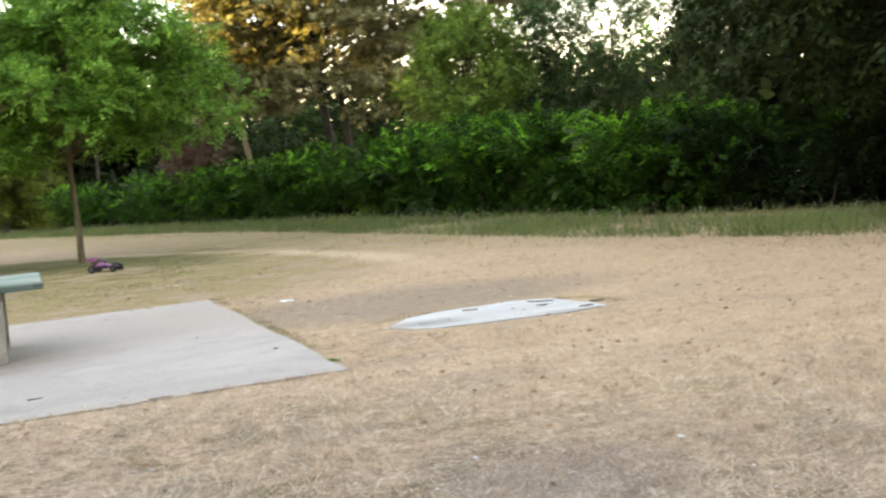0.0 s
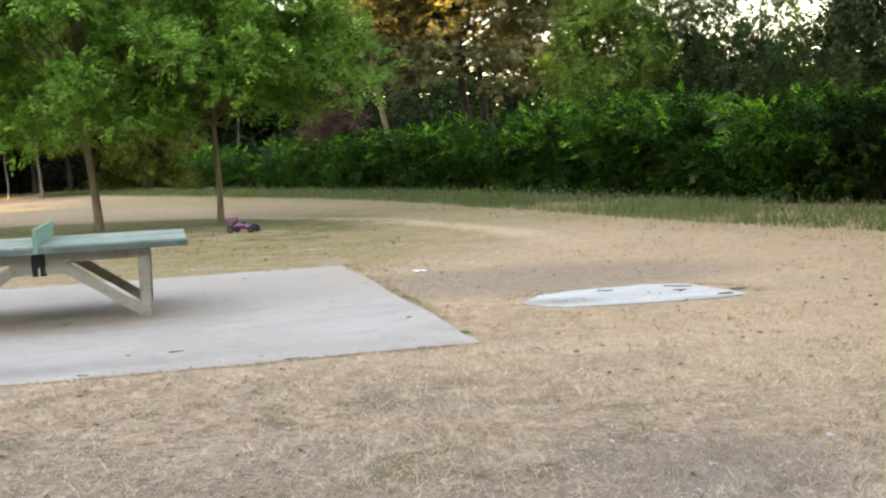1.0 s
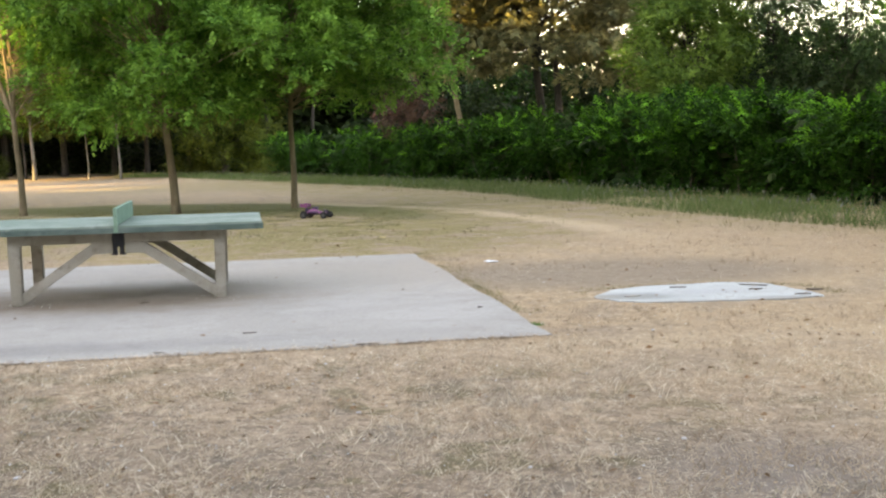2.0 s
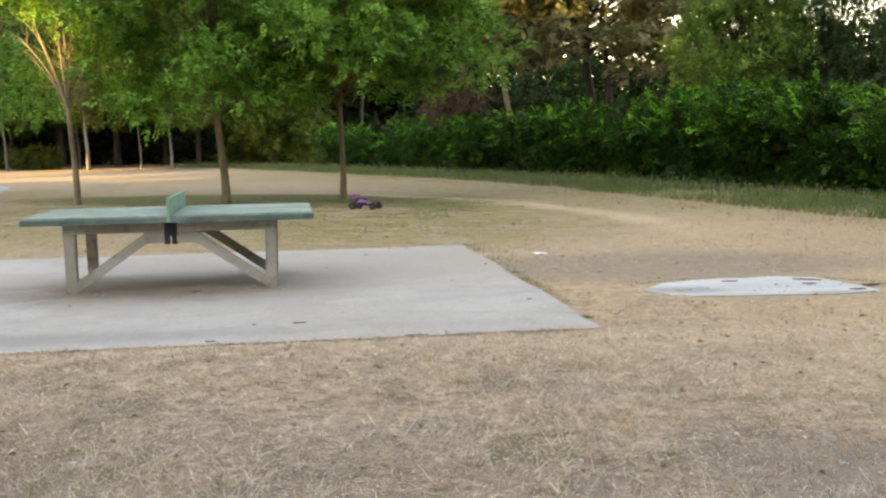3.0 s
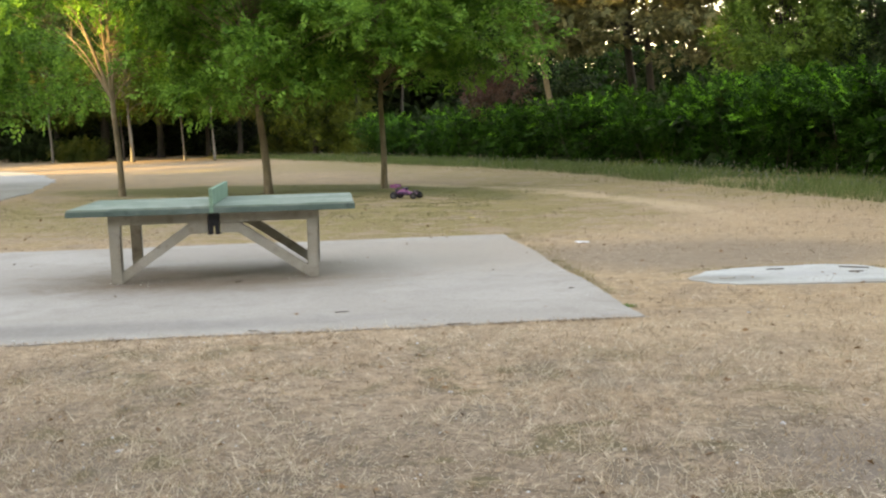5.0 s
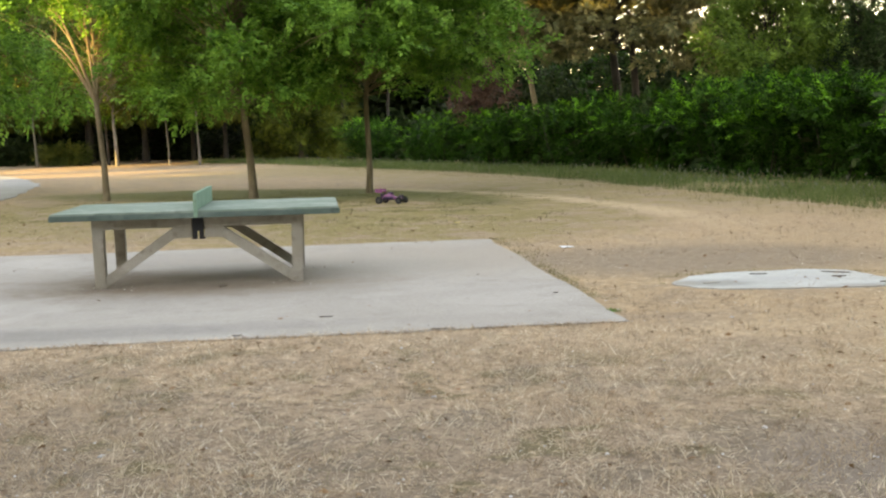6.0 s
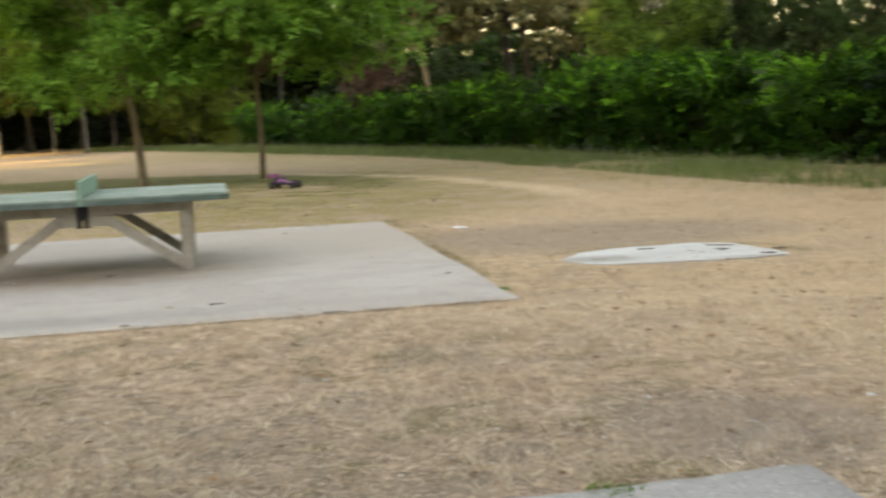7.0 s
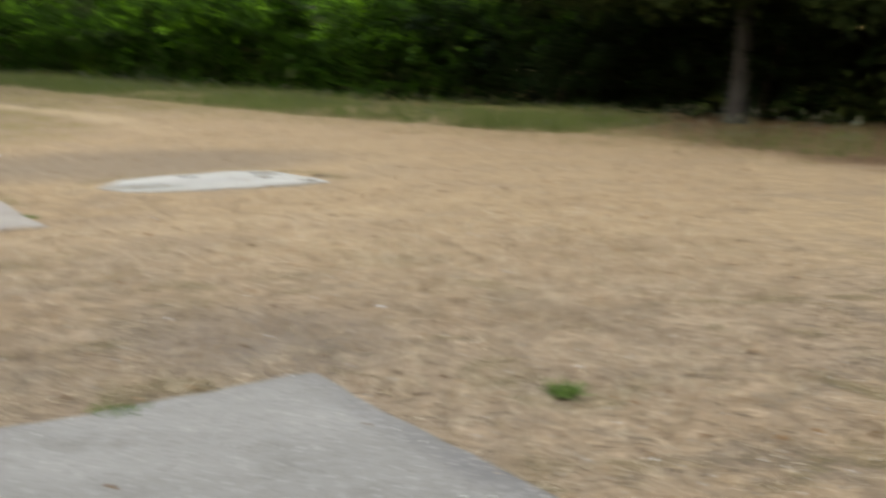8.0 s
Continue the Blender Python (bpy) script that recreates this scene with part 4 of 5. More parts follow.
def woods():
    rng = np.random.default_rng(77)
    # trunks of the wood beyond the far lawn
    for k in range(15):
        x = -50 + 2.3 * k + rng.uniform(-0.8, 0.8)
        y = 66 + rng.uniform(-2.5, 5) - 0.10 * (x + 32)
        lobes = crown_lobes(rng, 10, 3.4, 3.4, 11.0, 2.0, 0.6) if k < 13 else crown_lobes(rng, 9, 2.8, 6.0, 10.5, 1.7, 0.6)
        tree("tree", "dark woodland tree in the shade of the wood", (x, y, 0), 200 + k, lobes, rng.uniform(0.12, 0.24), 3.2, M_OLIVE, M_BARKD, 4, 0.95, CLUMP, top=9.0, group="woodland trees")
    lobes, near = [], []
    for k in range(330):
        f = rng.random()
        x = -62 + 110 * f
        y = 84 - 22 * max(0, f - 0.35) + rng.uniform(-3, 4)
        z = rng.uniform(0.2, 9.5) * (1 if f < 0.4 else 0.70)
        if -18.8 < x < -14.8 and z > 1.0:
            continue
        (lobes if x < -14 else near).append(((x, y, z), (2.8, 2.0, 1.8)))
    far = part("far_woods", quads_mesh("far_woods", cloud(rng, lobes, 0.9, 1.8, CLUMP, 0.2)), M_DARK)
    tagged(far, "dark dense woods beyond the far lawn", "woods", kind="stuff")
    far = part("far_woods", quads_mesh("far_woods", cloud(rng, near, 0.5, 2.0, OVATE, 0.2)), M_HEDGE)
    tagged(far, "dark green thicket far behind the hedge", "woods", kind="stuff")
    lobes = []
    for k in range(150):
        x = rng.uniform(-14, 13)
        z = (5.6 if x > -10.5 else 1.6) * rng.random() ** 1.3
        if noise.noise((x * 0.45, z * 0.5, 3.0)) > -0.05 - 0.04 * z:
            lobes.append(((x, 57 - 0.55 * x + rng.uniform(-2, 2), z), (1.7, 1.4, 1.0)))
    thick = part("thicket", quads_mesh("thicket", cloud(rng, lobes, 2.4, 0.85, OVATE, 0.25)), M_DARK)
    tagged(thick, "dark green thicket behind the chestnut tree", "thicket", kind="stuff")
    lobes = []
    for k in range(120):
        x = -52 + 38 * rng.random()
        lobes.append(((x, 69.5 - 0.12 * (x + 32) + rng.uniform(-1.5, 3), rng.uniform(0.2, 1.9)), (1.5, 1.1, 0.8)))
    und = part("undergrowth", quads_mesh("undergrowth", cloud(rng, lobes, 1.6, 1.15, OVATE, 0.25)), M_DARK)
    tagged(und, "dark undergrowth between the woodland trunks", "undergrowth", kind="stuff")
    # near-black leaf mass, added behind the hedge so its shaded gaps stay dark
    lobes = []
    pts = HEDGE_LINE
    for k in range(150):
        f = rng.random() * (len(pts) - 1)
        i = int(f)
        x, y = (pts[i][j] + (pts[i + 1][j] - pts[i][j]) * (f - i) for j in (0, 1))
        o = rng.uniform(1.6, 3.4)
        lobes.append(((x + 0.85 * o, y + 0.5 * o, rng.uniform(0.1, 1.5)), (1.2, 1.0, 0.7)))
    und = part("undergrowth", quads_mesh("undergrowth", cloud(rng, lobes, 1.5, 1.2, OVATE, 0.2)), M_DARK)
    tagged(und, "dark leaf mass added to darken the gaps behind the hedge", "undergrowth", kind="stuff")
    # unseen wood, added beside the lawn to keep the low sun off it
    lobes = []
    for k in range(1480):
        y = rng.uniform(-90, 80)
        z = rng.uniform(0, 27.0 if y < -12 else 22.5)
        lobes.append(((-66 + rng.uniform(-3, 3), y, z), (3.0, 2.6, 2.0)))
    q = cloud(rng, lobes, 0.13, 4.0, CLUMP, 0.2)
    mid = q.mean(axis=1)
    run = (-66 - mid[:, 0]) / SUN_DIR.x
    wy, wz = mid[:, 1] + run * SUN_DIR.y, mid[:, 2] + run * SUN_DIR.z
    # leaves cut away so that single beams reach the lawn and the crowns
    shut = np.ones(len(q), bool)
    for y0, y1, z0, z1 in ((15.5, 31.5, 7.3, 10.3), (6.5, 15.0, 8.2, 11.6), (1.5, 7.0, 10.4, 12.4), (-17.8, -13.3, 15.1, 21.0), (-9.2, 3.8, 20.4, 42.0), (27.5, 34.0, 11.0, 15.2)):
        shut &= ~((wy > y0) & (wy < y1) & (wz > z0) & (wz < z1))
    side = part("sun_block_woods", quads_mesh("sun_block_woods", q[shut]), M_OLIVE)
    tagged(side, "unseen tall woods added beside the lawn to block the low sun", "woods", kind="stuff")
    # unseen trees behind and beside the viewer, added to block low skylight
    lobes = []
    for k in range(820):
        an = radians(rng.uniform(224, 372))
        r = 40 + rng.uniform(-3, 3)
        lobes.append(((2 + r * math.cos(an), 6 + r * math.sin(an), rng.uniform(0, 15.5)), (2.6, 2.6, 1.8)))
    back = part("sky_block_woods", quads_mesh("sky_block_woods", cloud(rng, lobes, 0.16, 3.2, CLUMP, 0.2)), M_OLIVE)
    tagged(back, "unseen tall trees added behind the viewer to block low skylight", "woods", kind="stuff")
    # bushes at the edge of the wood
    for k, (x, y, w, h, mat) in enumerate(((-34.5, 58.0, 1.9, 1.3, M_OLIVE), (-38.5, 60.0, 2.4, 1.6, M_DARK), (-17.4, 57.5, 1.2, 0.8, M_SUNNY), (-22.5, 60.5, 1.5, 0.9, M_OLIVE), (-13.6, 55.2, 1.8, 1.5, M_HEDGE), (-41.5, 57.0, 2.2, 1.8, M_DARK))):
        ob = empty("bush", pose(x, y, 0), "low bush at the edge of the wood", "bush", "bushes at the wood")
        lobes = [((rng.uniform(-w, w) * 0.7, rng.uniform(-0.6, 0.6), rng.uniform(0.25, 0.85) * h), (w * 0.45, 0.6, h * 0.35)) for _ in range(9)]
        for c, r in lobes[:4]:
            part("stem", tubes_mesh("stem", [limb(rng, (c[0] * 0.4, c[1] * 0.4, -0.05), c, 0.03, 0.01)], 5), M_BARKD, ob)
        part("foliage", quads_mesh("foliage", cloud(rng, lobes, 24, 0.36, OVATE, 0.3)), mat, ob)


hedge()
background_trees()
woods()


# ---- grass, litter and small things on the lawn ----
def blades(rng, xs, ys, zs, lengths, widths, tilt):
    k = len(xs)
    p = np.stack([xs, ys, zs], 1)
    an = rng.uniform(0, 2 * math.pi, k)
    lean = np.abs(rng.normal(tilt, 0.35, k)).clip(0.02, 1.5)
    d = np.stack([np.cos(an) * np.sin(lean), np.sin(an) * np.sin(lean), np.cos(lean)], 1)
    a2 = rng.uniform(0, 2 * math.pi, k)
    side = np.stack([np.cos(a2), np.sin(a2), np.zeros(k)], 1) * widths[:, None] / 2
    bend = np.stack([np.cos(an), np.sin(an), -0.6 * np.ones(k)], 1) * (lengths * 0.18)[:, None]
    tip = p + d * lengths[:, None] + bend
    return np.stack([p - side, p + side, tip + side * 0.35, tip - side * 0.35], 1)


def dry_grass():
    rng = np.random.default_rng(12)
    k = 310000
    y = 2.4 + 16.5 * rng.random(k) ** 1.5
    x = rng.uniform(-1, 1, k) * (1.2 + 0.62 * y) - 0.10 * y
    keep = np.array([0.8 * noise.noise((a * 0.9, b * 0.9, 9.0)) + noise.noise((a * 2.6, b * 2.6, 3.0)) + 1.3 * noise.noise((a * 6.5, b * 6.5, 13.0)) > rng.uniform(-0.35, 0.6) and not in_pad(a, b, -0.012) and (b > 5.2 - 0.3 * a or rng.random() < 0.6)
                     and math.hypot((a - 0.8) / 2.2, (b - 11.3) / 1.4) > rng.uniform(0.75, 1.3) for a, b in zip(x, y)])
    x, y = x[keep], y[keep]
    z = np.array([height(a, b) for a, b in zip(x, y)]) - 0.004
    n = len(x)
    q = blades(rng, x, y, z, rng.uniform(0.02, 0.07, n), rng.uniform(0.0025, 0.006, n), 0.85)
    k = 60000
    y = 2.6 + 9.0 * rng.random(k) ** 1.3
    x = rng.uniform(-1, 1, k) * (1.2 + 0.60 * y) - 0.10 * y
    keep = np.array([noise.noise((a * 0.7, b * 0.7, 21.0)) + 0.9 * noise.noise((a * 2.3, b * 2.3, 17.0)) > rng.uniform(0.1, 0.7) and not in_pad(a, b, 0.03) for a, b in zip(x, y)])
    x, y = x[keep], y[keep]
    z = np.array([height(a, b) for a, b in zip(x, y)]) - 0.004
    n = len(x)
    q = np.concatenate([q, blades(rng, x, y, z, rng.uniform(0.035, 0.09, n), rng.uniform(0.0025, 0.005, n), 0.95)])
    # pale tufts, each a small fan of bleached blades
    tufts = []
    for _ in range(3800):
        b = 2.9 + 5.4 * rng.random() ** 1.1
        a = rng.uniform(-1, 1) * (1.0 + 0.55 * b) - 0.1 * b
        if in_pad(a, b, 0.04) or noise.noise((a * 0.8, b * 0.8, 31.0)) < rng.uniform(-0.35, 0.25):
            continue
        m = int(rng.integers(6, 18))
        r = rng.uniform(0.012, 0.06)
        tufts.append(np.stack([a + rng.normal(0, r, m), b + rng.normal(0, r, m), np.full(m, height(a, b) - 0.003)], 1))
    t = np.concatenate(tufts)
    n = len(t)
    pale = blades(rng, t[:, 0], t[:, 1], t[:, 2], rng.uniform(0.03, 0.10, n), rng.uniform(0.0024, 0.0048, n), 0.95)
    tagged(part("dry_grass", quads_mesh("dry_grass", pale), M_PALE), "bleached tufts of dead grass", "grass", kind="stuff")
    # broken straws lying flat on the soil
    k = 80000
    y = 2.8 + 15.0 * rng.random(k) ** 1.4
    x = rng.uniform(-1, 1, k) * (1.2 + 0.6 * y) - 0.08 * y
    keep = np.array([noise.noise((a * 1.1, b * 1.1, 51.0)) > rng.uniform(-0.7, 0.3) and not in_pad(a, b, 0.02) for a, b in zip(x, y)])
    x, y = x[keep], y[keep]
    n = len(x)
    z = np.array([height(a, b) for a, b in zip(x, y)]) + 0.006
    flat = blades(rng, x, y, z, rng.uniform(0.012, 0.042, n), rng.uniform(0.0018, 0.004, n) * (1 + 0.08 * y), 1.5)
    tagged(part("dry_grass", quads_mesh("dry_grass", flat), M_PALE), "broken pale straws lying on the soil", "grass", kind="stuff")
    # thin olive blades of the greener lawn
    k = 170000
    x, y = rng.uniform(-16, -0.6, k), rng.uniform(13.4, 29.0, k)
    keep = (np.hypot((x + 8.2) / 7.4, (y - 21.5) / 6.6) < rng.uniform(0.6, 1.1, k)) & np.array([noise.noise((a * 0.6, b * 0.6, 2.0)) + noise.noise((a * 1.7, b * 1.7, 8.0)) > rng.uniform(-0.15, 0.45) and not in_pad(a, b, 0.1) for a, b in zip(x, y)])
    x, y = x[keep], y[keep]
    n = len(x)
    z = np.array([height(a, b) for a, b in zip(x, y)]) - 0.004
    ol = blades(rng, x, y, z, rng.uniform(0.015, 0.05, n), rng.uniform(0.006, 0.012, n), 0.9)
    k = 26000
    y = 3.0 + 5.0 * rng.random(k)
    x = rng.uniform(-1, 1, k) * (1.0 + 0.55 * y) - 0.1 * y
    keep = np.array([noise.noise((a * 0.9, b * 0.9, 41.0)) + 0.4 * noise.noise((a * 4.0, b * 4.0, 43.0)) > rng.uniform(0.12, 0.5) and not in_pad(a, b, 0.04) for a, b in zip(x, y)])
    x, y = x[keep], y[keep]
    n = len(x)
    z = np.array([height(a, b) for a, b in zip(x, y)]) - 0.004
    ol = np.concatenate([ol, blades(rng, x, y, z, rng.uniform(0.015, 0.045, n), rng.uniform(0.002, 0.0045, n), 0.9)])
    # grass creeping along the pad's side and round the sunken slab
    k = 4200
    b = rng.uniform(1.2, 6.7, k)
    o = 0.01 + np.abs(rng.normal(0, 0.14, k)) * (0.4 + 0.14 * b)
    x, y = PAD_CORNER.x + UX.x * o + UY.x * b, PAD_CORNER.y + UX.y * o + UY.y * b
    an = rng.uniform(-0.3, math.pi + 0.3, 2200)
    rr = 1 + np.abs(rng.normal(0, 0.09, 2200))
    x, y = np.concatenate([x, 0.96 + 1.16 * rr * np.cos(an)]), np.concatenate([y, 10.8 + 0.66 * rr * np.sin(an) + 0.16 * np.cos(an)])
    keep = np.array([noise.noise((a * 1.6, c * 1.6, 61.0)) > rng.uniform(-0.5, 0.35) for a, c in zip(x, y)])
    x, y = x[keep], y[keep]
    n = len(x)
    z = np.array([height(a, c) for a, c in zip(x, y)]) - 0.004
    fringe = blades(rng, x, y, z, rng.uniform(0.015, 0.05, n), rng.uniform(0.003, 0.007, n), 0.95)
    tagged(part("fringe_grass", quads_mesh("fringe_grass", fringe), M_FRINGE), "yellowed grass creeping along the concrete edges", "grass", kind="stuff")
    tagged(part("lawn_grass", quads_mesh("lawn_grass", ol), M_LAWN), "short olive grass growing through the straw", "grass", kind="stuff")
    # straw growing over the pad's front edge
    n = 4200
    b = rng.uniform(0.12, 6.9, n)
    o = np.abs(rng.normal(0, 0.03, n)) - 0.012 * (0.6 + np.array([noise.noise((c * 2.3, 4.0, 71.0)) + 0.6 * noise.noise((c * 7.0, 2.0, 73.0)) for c in b]))
    x, y = PAD_CORNER.x - UX.x * b - UY.x * o, PAD_CORNER.y - UX.y * b - UY.y * o
    z = np.array([PAD_TOP if in_pad(a, c) else height(a, c) for a, c in zip(x, y)]) - 0.003
    q = np.concatenate([q, blades(rng, x, y, z, rng.uniform(0.015, 0.05, n), rng.uniform(0.003, 0.006, n), 0.95)])
    ob = part("dry_grass", quads_mesh("dry_grass", q), M_STRAW)
    tagged(ob, "short parched straw-coloured grass", "grass", kind="stuff")


def strip(rng, k, inner, outer):
    """Places between the hedge's foot and the lawn, along the hedge."""
    f = rng.random(k) * (len(FOOT_LINE) - 1)
    i = f.astype(int).clip(0, len(FOOT_LINE) - 2)
    t = (f - i)[:, None]
    pts = np.array(FOOT_LINE)
    p = pts[i] * (1 - t) + pts[i + 1] * t
    d = unit(pts[i + 1] - pts[i])
    out = np.stack([-d[:, 1], d[:, 0]], 1)
    out = out * np.where(out[:, 1:2] > 0, -1, 1)
    return p + out * rng.uniform(inner, outer, k)[:, None], f


def tall_grass():
    rng = np.random.default_rng(14)
    p, f = strip(rng, 66000, -0.6, 2.7)
    m = np.array([noise.noise((a * 0.35, b * 0.35, 1.0)) + 0.5 * noise.noise((a * 1.6, b * 1.6, 5.0)) for a, b in p])
    keep = (m > rng.uniform(-0.7, 0.35, len(p))) & ((f > 1.15) | (rng.random(len(p)) < 0.15))
    p = p[keep]
    n = len(p)
    q = blades(rng, p[:, 0], p[:, 1], np.full(n, -0.02), rng.uniform(0.08, 0.38, n), rng.uniform(0.008, 0.018, n), 0.3)
    tagged(part("tall_grass", quads_mesh("tall_grass", q), M_TALL), "strip of unmown green grass along the hedge", "grass", kind="stuff")
    p, f = strip(rng, 1300, -0.4, 2.4)
    n = len(p)
    stalk = blades(rng, p[:, 0], p[:, 1], np.full(n, -0.02), rng.uniform(0.18, 0.50, n), np.full(n, 0.005), 0.3)
    tips = stalk[:, 2]
    heads = sprays(rng, tips - np.array([0, 0, 0.06]), np.array([0, 0, 1.0]) + rng.normal(0, 0.2, (n, 3)), rng.uniform(0.05, 0.11, n), np.array([leaflet(0, 0, 0, 1.0, 0.28), leaflet(0, 0, 0.15, 0.9, 0.22, 0.05)]), 0.1)
    tagged(part("seed_heads", quads_mesh("seed_heads", np.concatenate([stalk, heads])), M_SEED), "greyish mauve seed heads above the unmown grass", "grass", kind="stuff")
    p, f = strip(rng, 9000, 1.7, 4.2)
    n = len(p)
    q = blades(rng, p[:, 0], p[:, 1], np.full(n, -0.02), rng.uniform(0.04, 0.15, n), rng.uniform(0.006, 0.014, n), 0.7)
    tagged(part("dry_grass", quads_mesh("dry_grass", q), M_FRINGE), "longer yellowed grass beside the green strip", "grass", kind="stuff")


def litter():
    rng = np.random.default_rng(16)
    k = 1700
    y = 3.0 + 21 * rng.random(k) ** 1.1
    x = rng.uniform(-1, 1, k) * (1.2 + 0.6 * y) - 0.08 * y
    keep = np.array([(not in_pad(a, b, 0.05)) or rng.random() < 0.12 for a, b in zip(x, y)])
    x, y = x[keep], y[keep]
    z = np.array([PAD_TOP + 0.001 if in_pad(a, b) else max(0.0, height(a, b)) for a, b in zip(x, y)]) + 0.006
    p2, f2 = strip(rng, 2600, -1.0, 1.9)
    p2 = p2[f2 < 2.3]
    x, y, z = np.concatenate([x, p2[:, 0]]), np.concatenate([y, p2[:, 1]]), np.concatenate([z, np.full(len(p2), 0.03)])
    n = len(x)
    w = np.stack([rng.normal(0, 1, n), rng.normal(0, 1, n), rng.normal(0, 0.12, n)], 1)
    q = sprays(rng, np.stack([x, y, z], 1), w, rng.uniform(0.012, 0.058, n) * np.where(y > 9, 1.15, 1.0), np.array([leaflet(0, 0, 0, 1.0, 0.6, 0.08)]), 0.1)
    tagged(part("fallen_leaves", quads_mesh("fallen_leaves", q), M_LITTER), "brown fallen leaves scattered on lawn and concrete", "leaves", kind="stuff")


def gravel_bits():
    rng = np.random.default_rng(18)
    k = 1500
    y = 2.8 + 9 * rng.random(k) ** 1.6
    x = rng.uniform(-1, 1, k) * (1.0 + 0.55 * y)
    feet = [Vector((-4.82, 10.68)) + Vector((UX.x, UX.y)) * sx * 0.95 + Vector((UY.x, UY.y)) * sy * 0.6 for sx in (-1, 1) for sy in (-1, 1)]
    foot_x = [f.x + rng.normal(0, 0.16) for f in feet for _ in range(22)]
    foot_y = [f.y + rng.normal(0, 0.10) for f in feet for _ in range(22)]
    spots = [(a, b) for a, b in zip(x, y) if not in_pad(a, b, -0.25)] + list(zip(foot_x, foot_y))
    verts, faces = [], []
    for a, b in spots:
        z = max(height(a, b), PAD_TOP if in_pad(a, b) else -1) + 0.004
        s = rng.uniform(0.003, 0.011)
        i = len(verts)
        an = rng.uniform(0, 3)
        c, d = math.cos(an) * s, math.sin(an) * s
        verts += [(a + c, b + d, z), (a - d * 0.7, b + c * 0.7, z), (a - c, b - d, z), (a + d * 0.7, b - c * 0.7, z), (a, b, z + s * 0.8)]
        faces += [(i, i + 1, i + 4), (i + 1, i + 2, i + 4), (i + 2, i + 3, i + 4), (i + 3, i, i + 4)]
    me = bpy.data.meshes.new("gravel")
    me.from_pydata(verts, [], faces)
    tagged(part("gravel", me, M_CHIP), "pale stone chips scattered in dry grass", "gravel", kind="stuff")


def weed(x, y, r, h, label):
    rng = np.random.default_rng(int(1000 * abs(x) + y))
    k = 120
    an, rr = rng.uniform(0, 6.28, k), r * np.sqrt(rng.random(k))
    px, py = x + rr * np.cos(an) * 1.4, y + rr * np.sin(an)
    q = blades(rng, px, py, np.full(k, 0.0), rng.uniform(0.4, 1.0, k) * h, rng.uniform(0.005, 0.016, k), 0.9)
    tagged(part("weed", quads_mesh("weed", q), M_WEED), label, "weed", "green weeds")


def crumpled_paper(name, x, y, z, size, mat, label, category, seed):
    bm = bmesh.new()
    bmesh.ops.create_grid(bm, x_segments=7, y_segments=5, size=0.5)
    for v in bm.verts:
        n = noise.noise_vector(v.co * 3.1 + Vector((seed, 0, 0)))
        v.co += n * 0.22
        v.co.z = abs(v.co.z) * 0.9 + 0.03
    bmesh.ops.solidify(bm, geom=list(bm.faces), thickness=0.02)
    bmesh.ops.scale(bm, vec=(size, size * 0.6, size * 0.8), verts=list(bm.verts))
    ob = part(name, bm, mat)
    ob.matrix_basis = pose(x, y, z, 0, 0, 30 * seed)
    tagged(ob, label, category)


def stone(x, y, s, seed):
    bm = bmesh.new()
    bmesh.ops.create_icosphere(bm, subdivisions=2, radius=1)
    for v in bm.verts:
        v.co *= 1 + 0.35 * noise.noise(v.co * 1.3 + Vector((seed, 3, 0)))
    bmesh.ops.scale(bm, vec=(s, s * 0.7, s * 0.4), verts=list(bm.verts))
    ob = part("stone", bm, M_STONE)
    ob.matrix_basis = pose(x, y, height(x, y) + s * 0.15, 0, 0, 47 * seed)
    tagged(ob, "small pale stone lying in dry grass", "stone", "stones on the lawn")


def twig(x, y, length, turn, seed):
    rng = np.random.default_rng(seed)
    w = rng.normal(0, 0.03, 6) * length
    runs = [([(length * (k / 5 - 0.5), w[k], 0.004) for k in range(6)], [0.005 - 0.0005 * k for k in range(6)]), ([(0, w[3], 0.004), (length * 0.2, length * 0.13, 0.006)], [0.003, 0.002])]
    ob = part("twig", tubes_mesh("twig", runs, 6), M_TWIG)
    ob.matrix_basis = pose(x, y, PAD_TOP, 0, 0, turn)
    tagged(ob, "thin dry twig on the concrete", "twig", "twigs on the pad")


dry_grass()
tall_grass()
litter()
gravel_bits()
weed(-0.56, 8.81, 0.045, 0.03, "small green weed at the pad's corner")
weed(1.76, 3.88, 0.042, 0.085, "bright green weed in dry grass")
weed(0.08, 4.09, 0.07, 0.05, "green weed along the concrete edge")
crumpled_paper("paper", -1.33, 13.41, height(-1.33, 13.41) + 0.006, 0.16, M_PAPER, "crumpled white paper on bare dirt", "litter", 1)
crumpled_paper("wrapper", -3.4, 17.2, height(-3.4, 17.2) + 0.006, 0.09, M_YELLOW, "small yellow wrapper on the lawn", "litter", 2)
for k, (x, y, s) in enumerate(((-2.69, 4.59, 0.018), (0.32, 5.40, 0.02), (1.37, 5.41, 0.026), (1.95, 4.2, 0.02), (-3.2, 4.35, 0.02), (-0.4, 4.9, 0.014), (0.75, 5.0, 0.015), (-1.4, 5.9, 0.014), (0.35, 8.64, 0.02), (-1.9, 7.2, 0.016), (2.3, 6.1, 0.016))):
    stone(x, y, s, k + 1)
for k, (x, y, ln, turn) in enumerate(((-2.79, 8.34, 0.11, 25), (-1.75, 7.88, 0.18, 22), (-3.2, 7.5, 0.08, 8), (-4.35, 10.0, 0.10, 60), (-1.1, 9.7, 0.05, 40), (-2.0, 10.9, 0.05, 80))):
    twig(x, y, ln, turn, k)


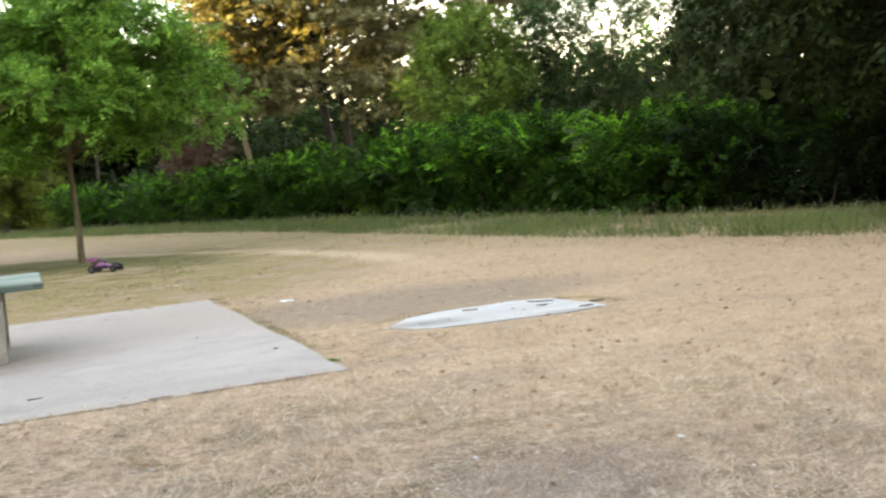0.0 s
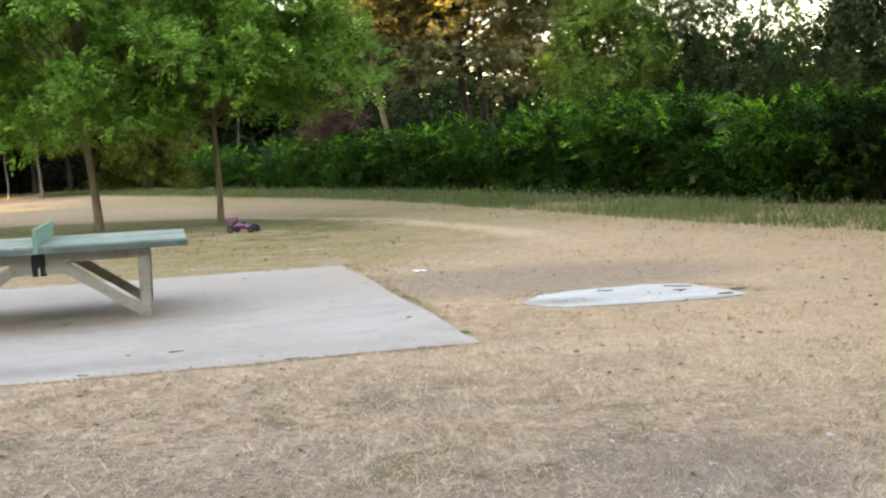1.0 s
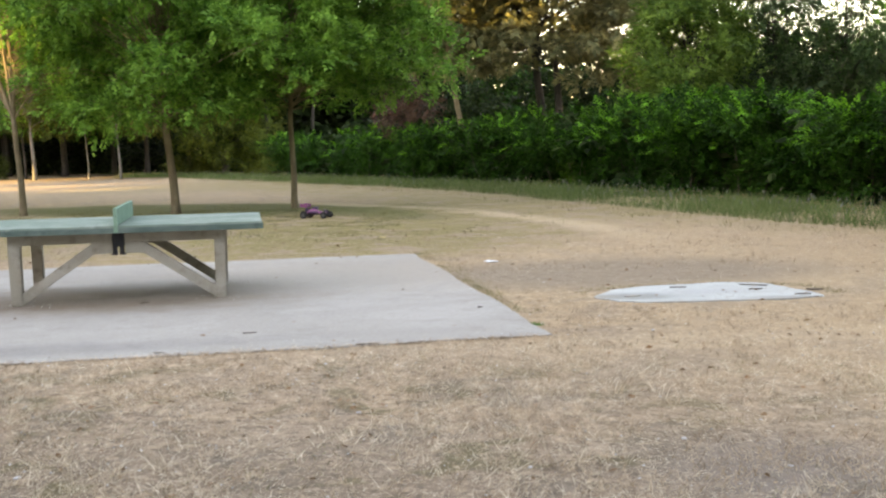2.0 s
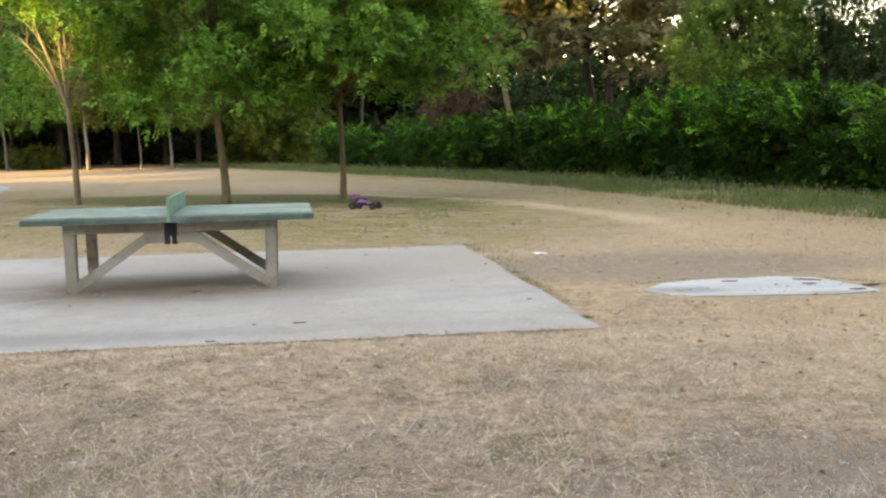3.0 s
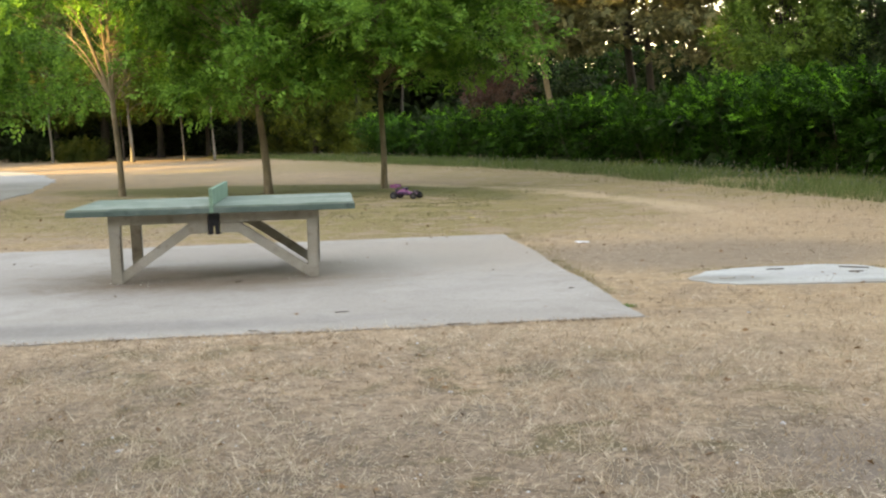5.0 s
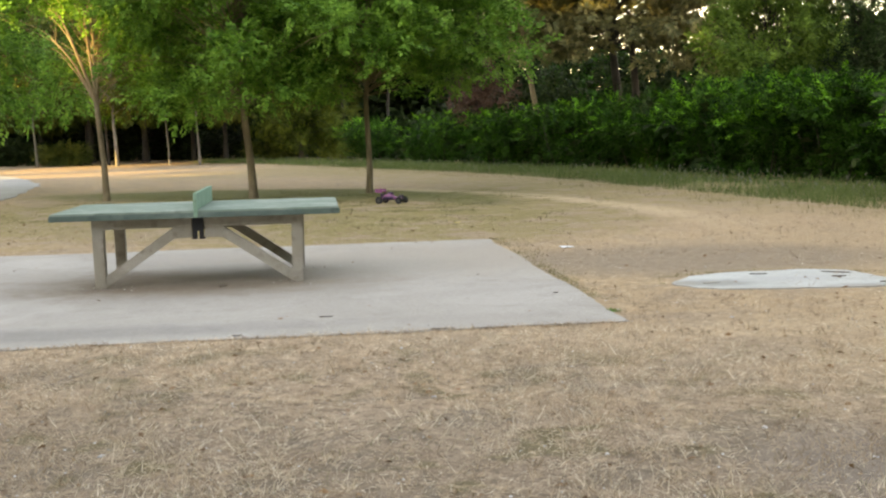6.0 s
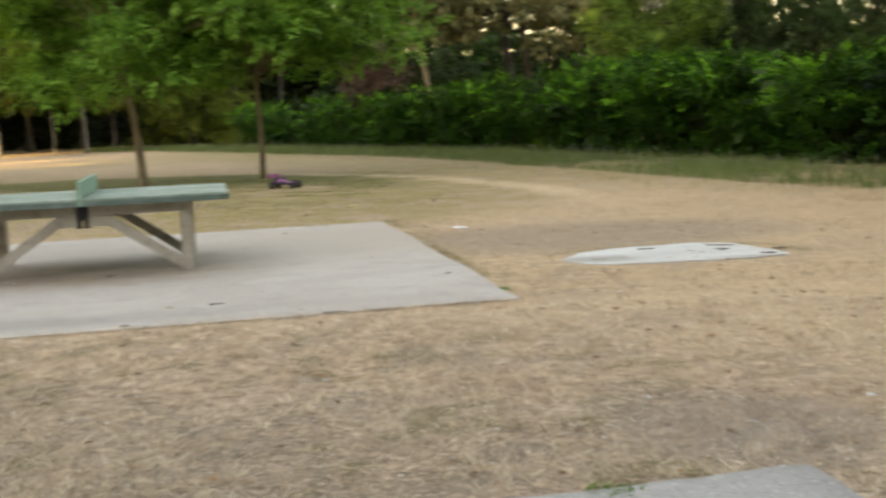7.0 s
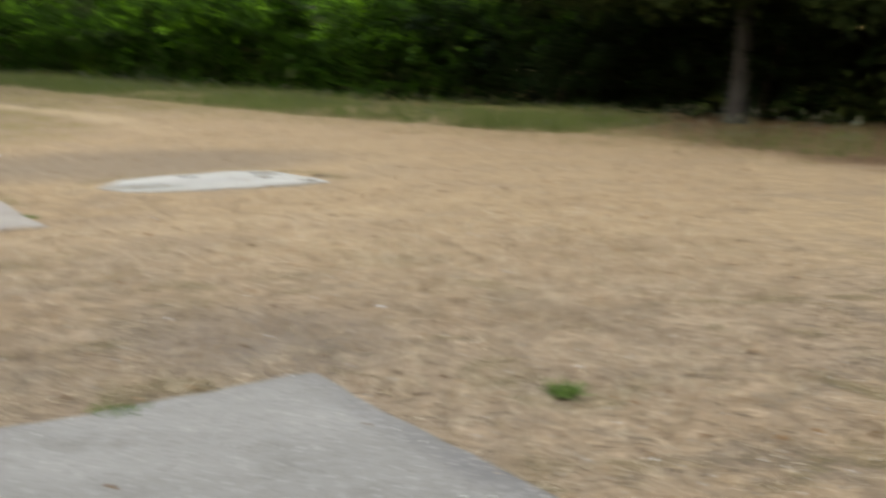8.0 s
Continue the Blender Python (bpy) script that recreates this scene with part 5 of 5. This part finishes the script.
# ---- radio-controlled buggy ----
def toy_buggy():
    t = empty("toy_car", pose(-5.72, 22.15, 0.0, 0, 0, -8) @ Matrix.Scale(1.12, 4), "pink and purple radio-controlled buggy on dry lawn", "toy car")
    bm = bmesh.new()
    box(bm, (0.42, 0.13, 0.02), (0.01, 0, 0.075), 0.005)
    box(bm, (0.10, 0.09, 0.02), (0.245, 0, 0.085), 0.005)
    part("chassis", bm, M_TYRE, t)
    bm = bmesh.new()
    prof = [(-0.20, 0.09, 0.075, 0.05), (-0.12, 0.16, 0.085, 0.045), (-0.03, 0.185, 0.075, 0.05), (0.06, 0.13, 0.06, 0.04), (0.17, 0.105, 0.045, 0.03), (0.27, 0.09, 0.035, 0.02)]
    rings = []
    for x, zt, w, wt_ in prof:
        rings.append([bm.verts.new(p) for p in ((x, -w, 0.085), (x, -w, 0.5 * (zt + 0.085)), (x, -wt_, zt), (x, wt_, zt), (x, w, 0.5 * (zt + 0.085)), (x, w, 0.085))])
    for a, b in zip(rings, rings[1:]):
        for i in range(6):
            bm.faces.new((a[i], a[(i + 1) % 6], b[(i + 1) % 6], b[i]))
    bm.faces.new(rings[0])
    bm.faces.new(rings[-1][::-1])
    bmesh.ops.bevel(bm, geom=list(bm.edges), offset=0.006, segments=1, affect="EDGES")
    shell = part("body_shell", bm, M_PINK, t, "pink moulded body shell")
    for sy in (-1, 1):
        bm = bmesh.new()
        box(bm, (0.20, 0.02, 0.05), (-0.03, sy * 0.088, 0.105), 0.008)
        part("side_panel", bm, M_PURPLE, shell, "dark purple side panel")
    bm = bmesh.new()
    box(bm, (0.10, 0.085, 0.045), (-0.02, 0, 0.185), 0.014)
    part("window", bm, M_PURPLE, shell, "dark cockpit")
    bm = bmesh.new()
    box(bm, (0.13, 0.20, 0.008), (-0.235, 0, 0.215), 0.003, Matrix.Rotation(radians(6), 4, "Y"))
    for s in (-1, 1):
        box(bm, (0.14, 0.006, 0.06), (-0.235, s * 0.102, 0.21), 0.002, Matrix.Rotation(radians(6), 4, "Y"))
    part("wing", bm, M_PINK, t, "pink rear wing")
    for x, z in ((-0.185, 0.15), (0.175, 0.12)):
        bm = bmesh.new()
        box(bm, (0.012, 0.11, 0.07), (x, 0, z), 0.003)
        for s in (-1, 1):
            box(bm, (0.018, 0.018, 0.10), (x + 0.012, s * 0.085, z - 0.01), 0.006)
        part("shock_tower", bm, M_PURPLE, t)
    for x, r, w in ((-0.19, 0.066, 0.062), (0.20, 0.060, 0.045)):
        for s in (-1, 1):
            bm = bmesh.new()
            box(bm, (0.02, 0.12, 0.012), (x, s * 0.09, r + 0.004), 0.003)
            part("suspension_arm", bm, M_TYRE, t)
            turn = pose(x, s * 0.155, r, 90)
            bm = bmesh.new()
            bmesh.ops.create_cone(bm, cap_ends=True, segments=28, radius1=r, radius2=r, depth=w, matrix=turn)
            bmesh.ops.bevel(bm, geom=[e for e in bm.edges if len(e.link_faces) == 2 and e.calc_face_angle() > 1], offset=0.012, segments=2, affect="EDGES")
            for k in range(14):
                box(bm, (0.009, w * 0.8, 0.006), (0, 0, r), 0, Matrix.Translation((x, s * 0.155, r)) @ Matrix.Rotation(2 * math.pi * k / 14, 4, "Y"))
            tyre = part("tyre", bm, M_TYRE, t, "knobbly black tyre")
            bm = bmesh.new()
            bmesh.ops.create_cone(bm, cap_ends=True, segments=20, radius1=r * 0.56, radius2=r * 0.5, depth=w + 0.006, matrix=turn)
            part("rim", bm, M_RIM, tyre)


toy_buggy()
